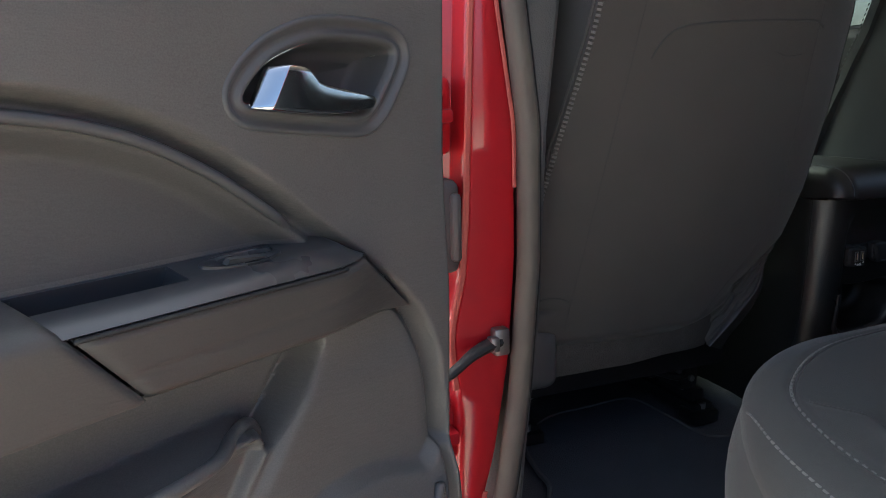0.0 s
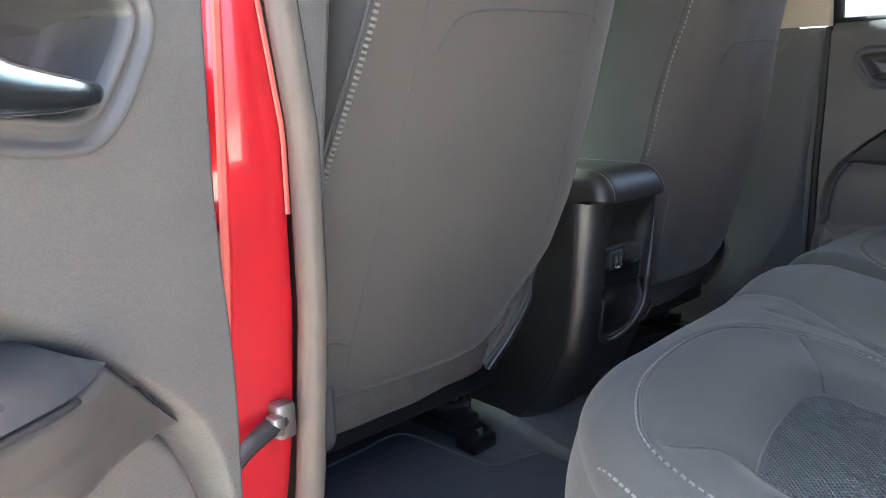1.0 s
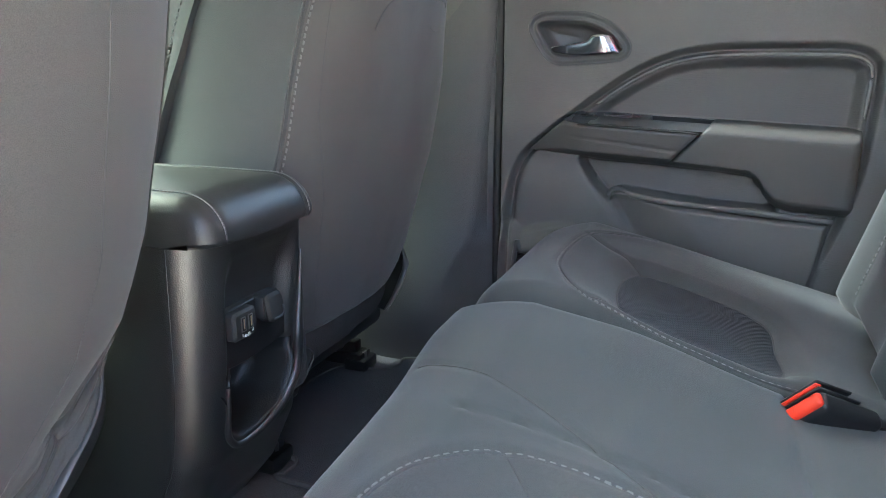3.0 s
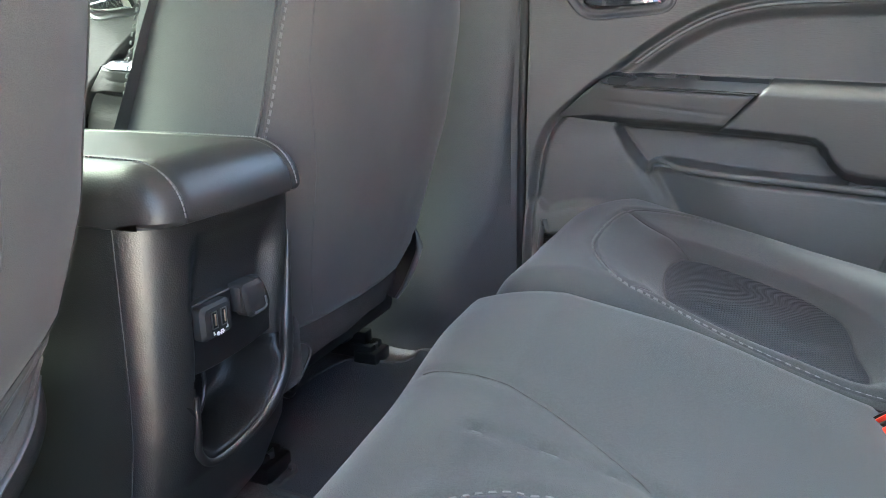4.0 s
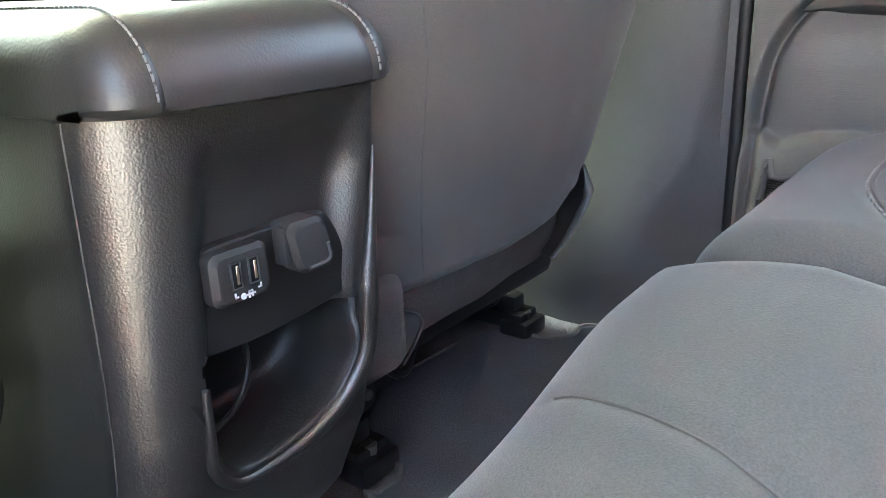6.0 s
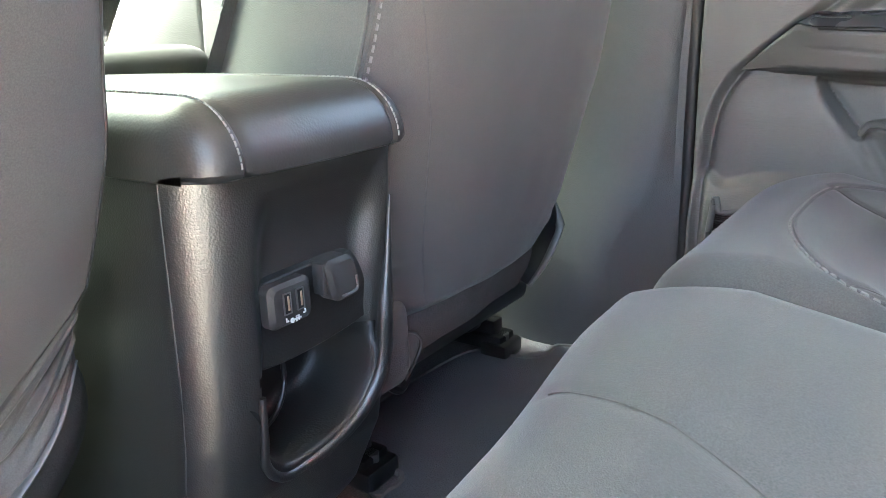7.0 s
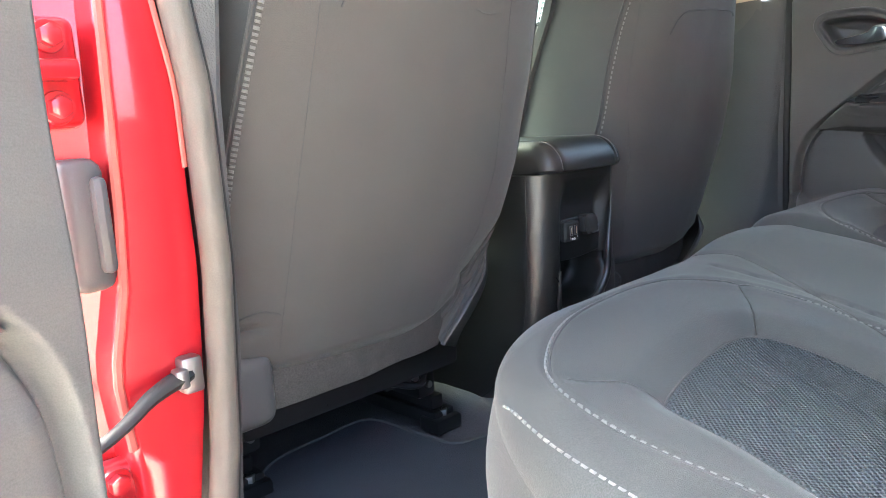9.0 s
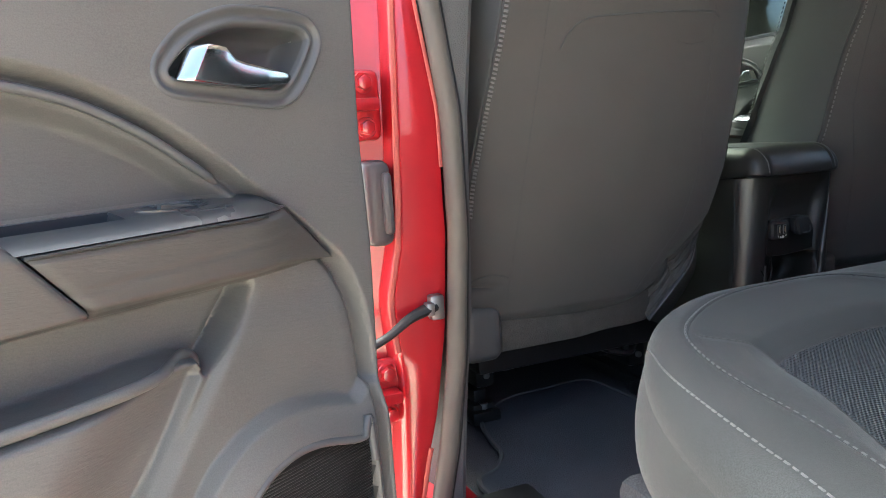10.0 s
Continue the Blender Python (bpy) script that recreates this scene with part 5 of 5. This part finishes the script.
build_cushion("rear_cushion_long", -0.655, 0.166, -0.122, (0.33, 0.40), (0.03, 0.03), 0.976, 0.19, "wide grey bench cushion with stitched seams and woven insert",
              [(-0.555, -0.62), (-0.550, -0.57), (-0.547, -0.52), (-0.547, -0.475), (-0.549, -0.425), (-0.545, -0.37), (-0.528, -0.317), (-0.492, -0.281), (-0.420, -0.247), (-0.30, -0.226), (-0.222, -0.233), (-0.168, -0.262), (-0.140, -0.297), (-0.131, -0.345), (-0.133, -0.390), (-0.142, -0.425), (-0.152, -0.462), (-0.167, -0.507), (-0.195, -0.58)],
              [(-0.466, -0.388), (-0.450, -0.376), (-0.370, -0.360), (-0.285, -0.355), (-0.247, -0.367), (-0.236, -0.395), (-0.240, -0.436), (-0.262, -0.514), (-0.290, -0.575), (-0.40, -0.60), (-0.515, -0.595), (-0.496, -0.52), (-0.474, -0.45)],
              [[(-0.510, -0.318), (-0.474, -0.350), (-0.458, -0.378)], [(-0.142, -0.300), (-0.190, -0.335), (-0.244, -0.365)], [(0.000, -0.165), (-0.013, -0.225), (-0.045, -0.305), (-0.118, -0.405), (-0.183, -0.483)]], 1,
              [(-0.622, -0.62), (-0.615, -0.55), (-0.614, -0.505), (-0.609, -0.447), (-0.597, -0.385), (-0.580, -0.335), (-0.550, -0.276)], tilt=0.09)
build_cushion("rear_cushion_short", 0.170, 0.632, -0.150, (0.05, 0.05), (0.12, 0.12), 1.001, 0.26, "narrow grey bench cushion beside the far door",
              [(0.186, -0.62), (0.185, -0.50), (0.188, -0.43), (0.194, -0.372), (0.204, -0.32), (0.220, -0.285), (0.252, -0.260), (0.295, -0.243), (0.35, -0.237), (0.45, -0.239), (0.53, -0.262), (0.58, -0.33), (0.60, -0.45), (0.602, -0.62)],
              [(0.212, -0.45), (0.218, -0.38), (0.240, -0.338), (0.304, -0.322), (0.385, -0.324), (0.425, -0.352), (0.418, -0.44), (0.378, -0.508), (0.29, -0.518), (0.214, -0.520)],
              [[(0.214, -0.300), (0.222, -0.325), (0.243, -0.336)], [(0.50, -0.25), (0.46, -0.29), (0.420, -0.342)]], -1, None)
structure("bench_base", box(-0.60, -0.62, FLOOR, 0.58, -0.27, 0.80, 0.02), CARPET, "dark carpeted base below the rear bench", "seat base")


bench = thing("bench_seat", pose(0, -0.7, 0.90), "upright grey fabric back of the rear bench", "car seat")


def build_backrest(x0, x1, base):
    ob = bench
    rows = []
    for z in np.linspace(0.885, 1.52, 34):
        row = []
        yb = base - 0.30 * (z - 0.90) - 0.05 * float(ss(1.46, 1.52, z)) - 0.03 * float(ss(0.93, 0.885, z))
        for t in np.linspace(-1, 1, 41):
            x = (x0 + x1) / 2 + t * (x1 - x0) / 2 * (1 - 0.04 * float(ss(1.35, 1.52, z)))
            row.append((x, yb - 0.055 * abs(t) ** 8 + 0.022 * math.exp(-((abs(t) - 0.72) / 0.16) ** 2) - 0.003 * math.exp(-((abs(t) - 0.5) / 0.012) ** 2), z))
        row = [(row[0][0], yb - 0.14, z)] + row + [(row[-1][0], yb - 0.14, z)]
        rows.append(row)
    pad = wpart("backrest", sheet(np.array(rows), flip=True), CUSHION, ob)
    for sg in (-1, 1):
        xx = (x0 + x1) / 2 + sg * (x1 - x0) / 4
        p = np.array([(xx, base + 0.001 - 0.30 * (z - 0.90), z) for z in np.linspace(0.93, 1.44, 60)])
        wpart("stitching", stitches(p, np.tile(np.array((0, 1, 0.3)), (len(p), 1)), 0.0062, 0.0026, 0.0088), THREAD, pad, "light grey contrast stitching", smooth=False)
    return ob


build_backrest(-0.64, 0.165, -0.655)
build_backrest(0.172, 0.625, -0.622)

# ---- seat belt buckle lying on the bench ----
bk = thing("seatbelt_buckle", pose(0.155, -0.58, 0.92), "black seat belt buckle with red release button on the bench", "seat belt buckle", "buckles")
bw = Vector((-0.30, -0.60, 0.74)).normalized()
ba = Vector((0.50, -0.80, -0.33))
ba = (ba - bw * ba.dot(bw)).normalized()
bt = ba.cross(bw)
bm_ = Matrix.Translation((0.118, -0.532, 0.928)) @ Matrix((bw, -ba, -bt)).transposed().to_4x4()
wpart("buckle_body", moved(joined(box(-0.026, -0.085, -0.016, 0.026, -0.002, 0.006, 0.007, 3), box(-0.026, -0.060, 0.006, 0.026, -0.001, 0.009, 0.001, 1)), bm_), SMOOTH, bk)
wpart("release_button", moved(box(-0.0245, -0.006, -0.012, 0.0245, 0.003, 0.0035, 0.0045, 3), bm_), BUCKLERED, bk, "red release button")
wpart("tongue_slot", moved(box(-0.0255, -0.008, 0.0095, 0.0255, 0.001, 0.0130, 0.0015, 1), bm_), BUCKLERED, bk, "red slot rim")
wpart("slot_cover", moved(box(-0.027, -0.050, 0.0130, 0.027, 0.000, 0.0165, 0.0015, 1), bm_), SMOOTH, bk)
wpart("stalk", moved(box(-0.020, -0.16, -0.012, 0.020, -0.080, 0.002, 0.004, 2), bm_), RUBBER, bk)

# ---- floor mats ----


def build_mat(outline, z, label):
    o = resample(spline(outline, 10, True), 0.012, True)[:-1]
    ob = thing("floor_mat", pose(float(o[:, 0].mean()), float(o[:, 1].mean()), z), label, "floor mat", "floor mats")
    wpart("mat", slab([(a, b) for a, b in o], z, z + 0.007), MAT, ob, crease=40)
    ring = np.vstack([o, o[:1]])
    wpart("bound_edge", tube([(a, b, z + 0.006) for a, b in ring], 0.0045, 6), BOLSTER, ob, "bound mat edge")
    return ob


build_mat([(-0.63, -0.40), (-0.65, -0.10), (-0.650, 0.00), (-0.605, 0.03), (-0.575, 0.075), (-0.568, 0.126), (-0.54, 0.22), (-0.46, 0.288), (-0.36, 0.300), (-0.266, 0.298), (-0.252, 0.20), (-0.246, 0.112), (-0.205, 0.092), (-0.167, 0.078), (-0.152, 0.03), (-0.15, -0.40)], FLOOR + 0.003, "blue-black carpet mat in the rear footwell")
build_mat([(0.63, -0.40), (0.628, 0.02), (0.622, 0.110), (0.608, 0.130), (0.580, 0.127), (0.556, 0.142), (0.546, 0.167), (0.530, 0.235), (0.40, 0.255), (0.27, 0.250), (0.222, 0.200), (0.210, 0.160), (0.206, 0.126), (0.188, 0.116), (0.165, 0.118), (0.15, 0.08), (0.16, -0.40)], FLOOR + 0.003, "blue-black carpet mat in the far rear footwell")

# ---- outside mirror beyond the front passenger window ----
mir = thing("door_mirror", pose(0.93, 1.02, 1.42), "black outside mirror beyond the front passenger window", "mirror")
wpart("mirror_housing", box(0.80, 1.0, 1.40, 1.06, 1.11, 1.60, 0.035, 4), SMOOTH, mir)
wpart("mirror_glass", box(0.815, 0.994, 1.415, 1.045, 0.999, 1.585, 0.002), CHROME, mir, "mirror glass")
wpart("mirror_arm", box(0.68, 1.02, 1.40, 0.82, 1.07, 1.43, 0.012), SMOOTH, mir)
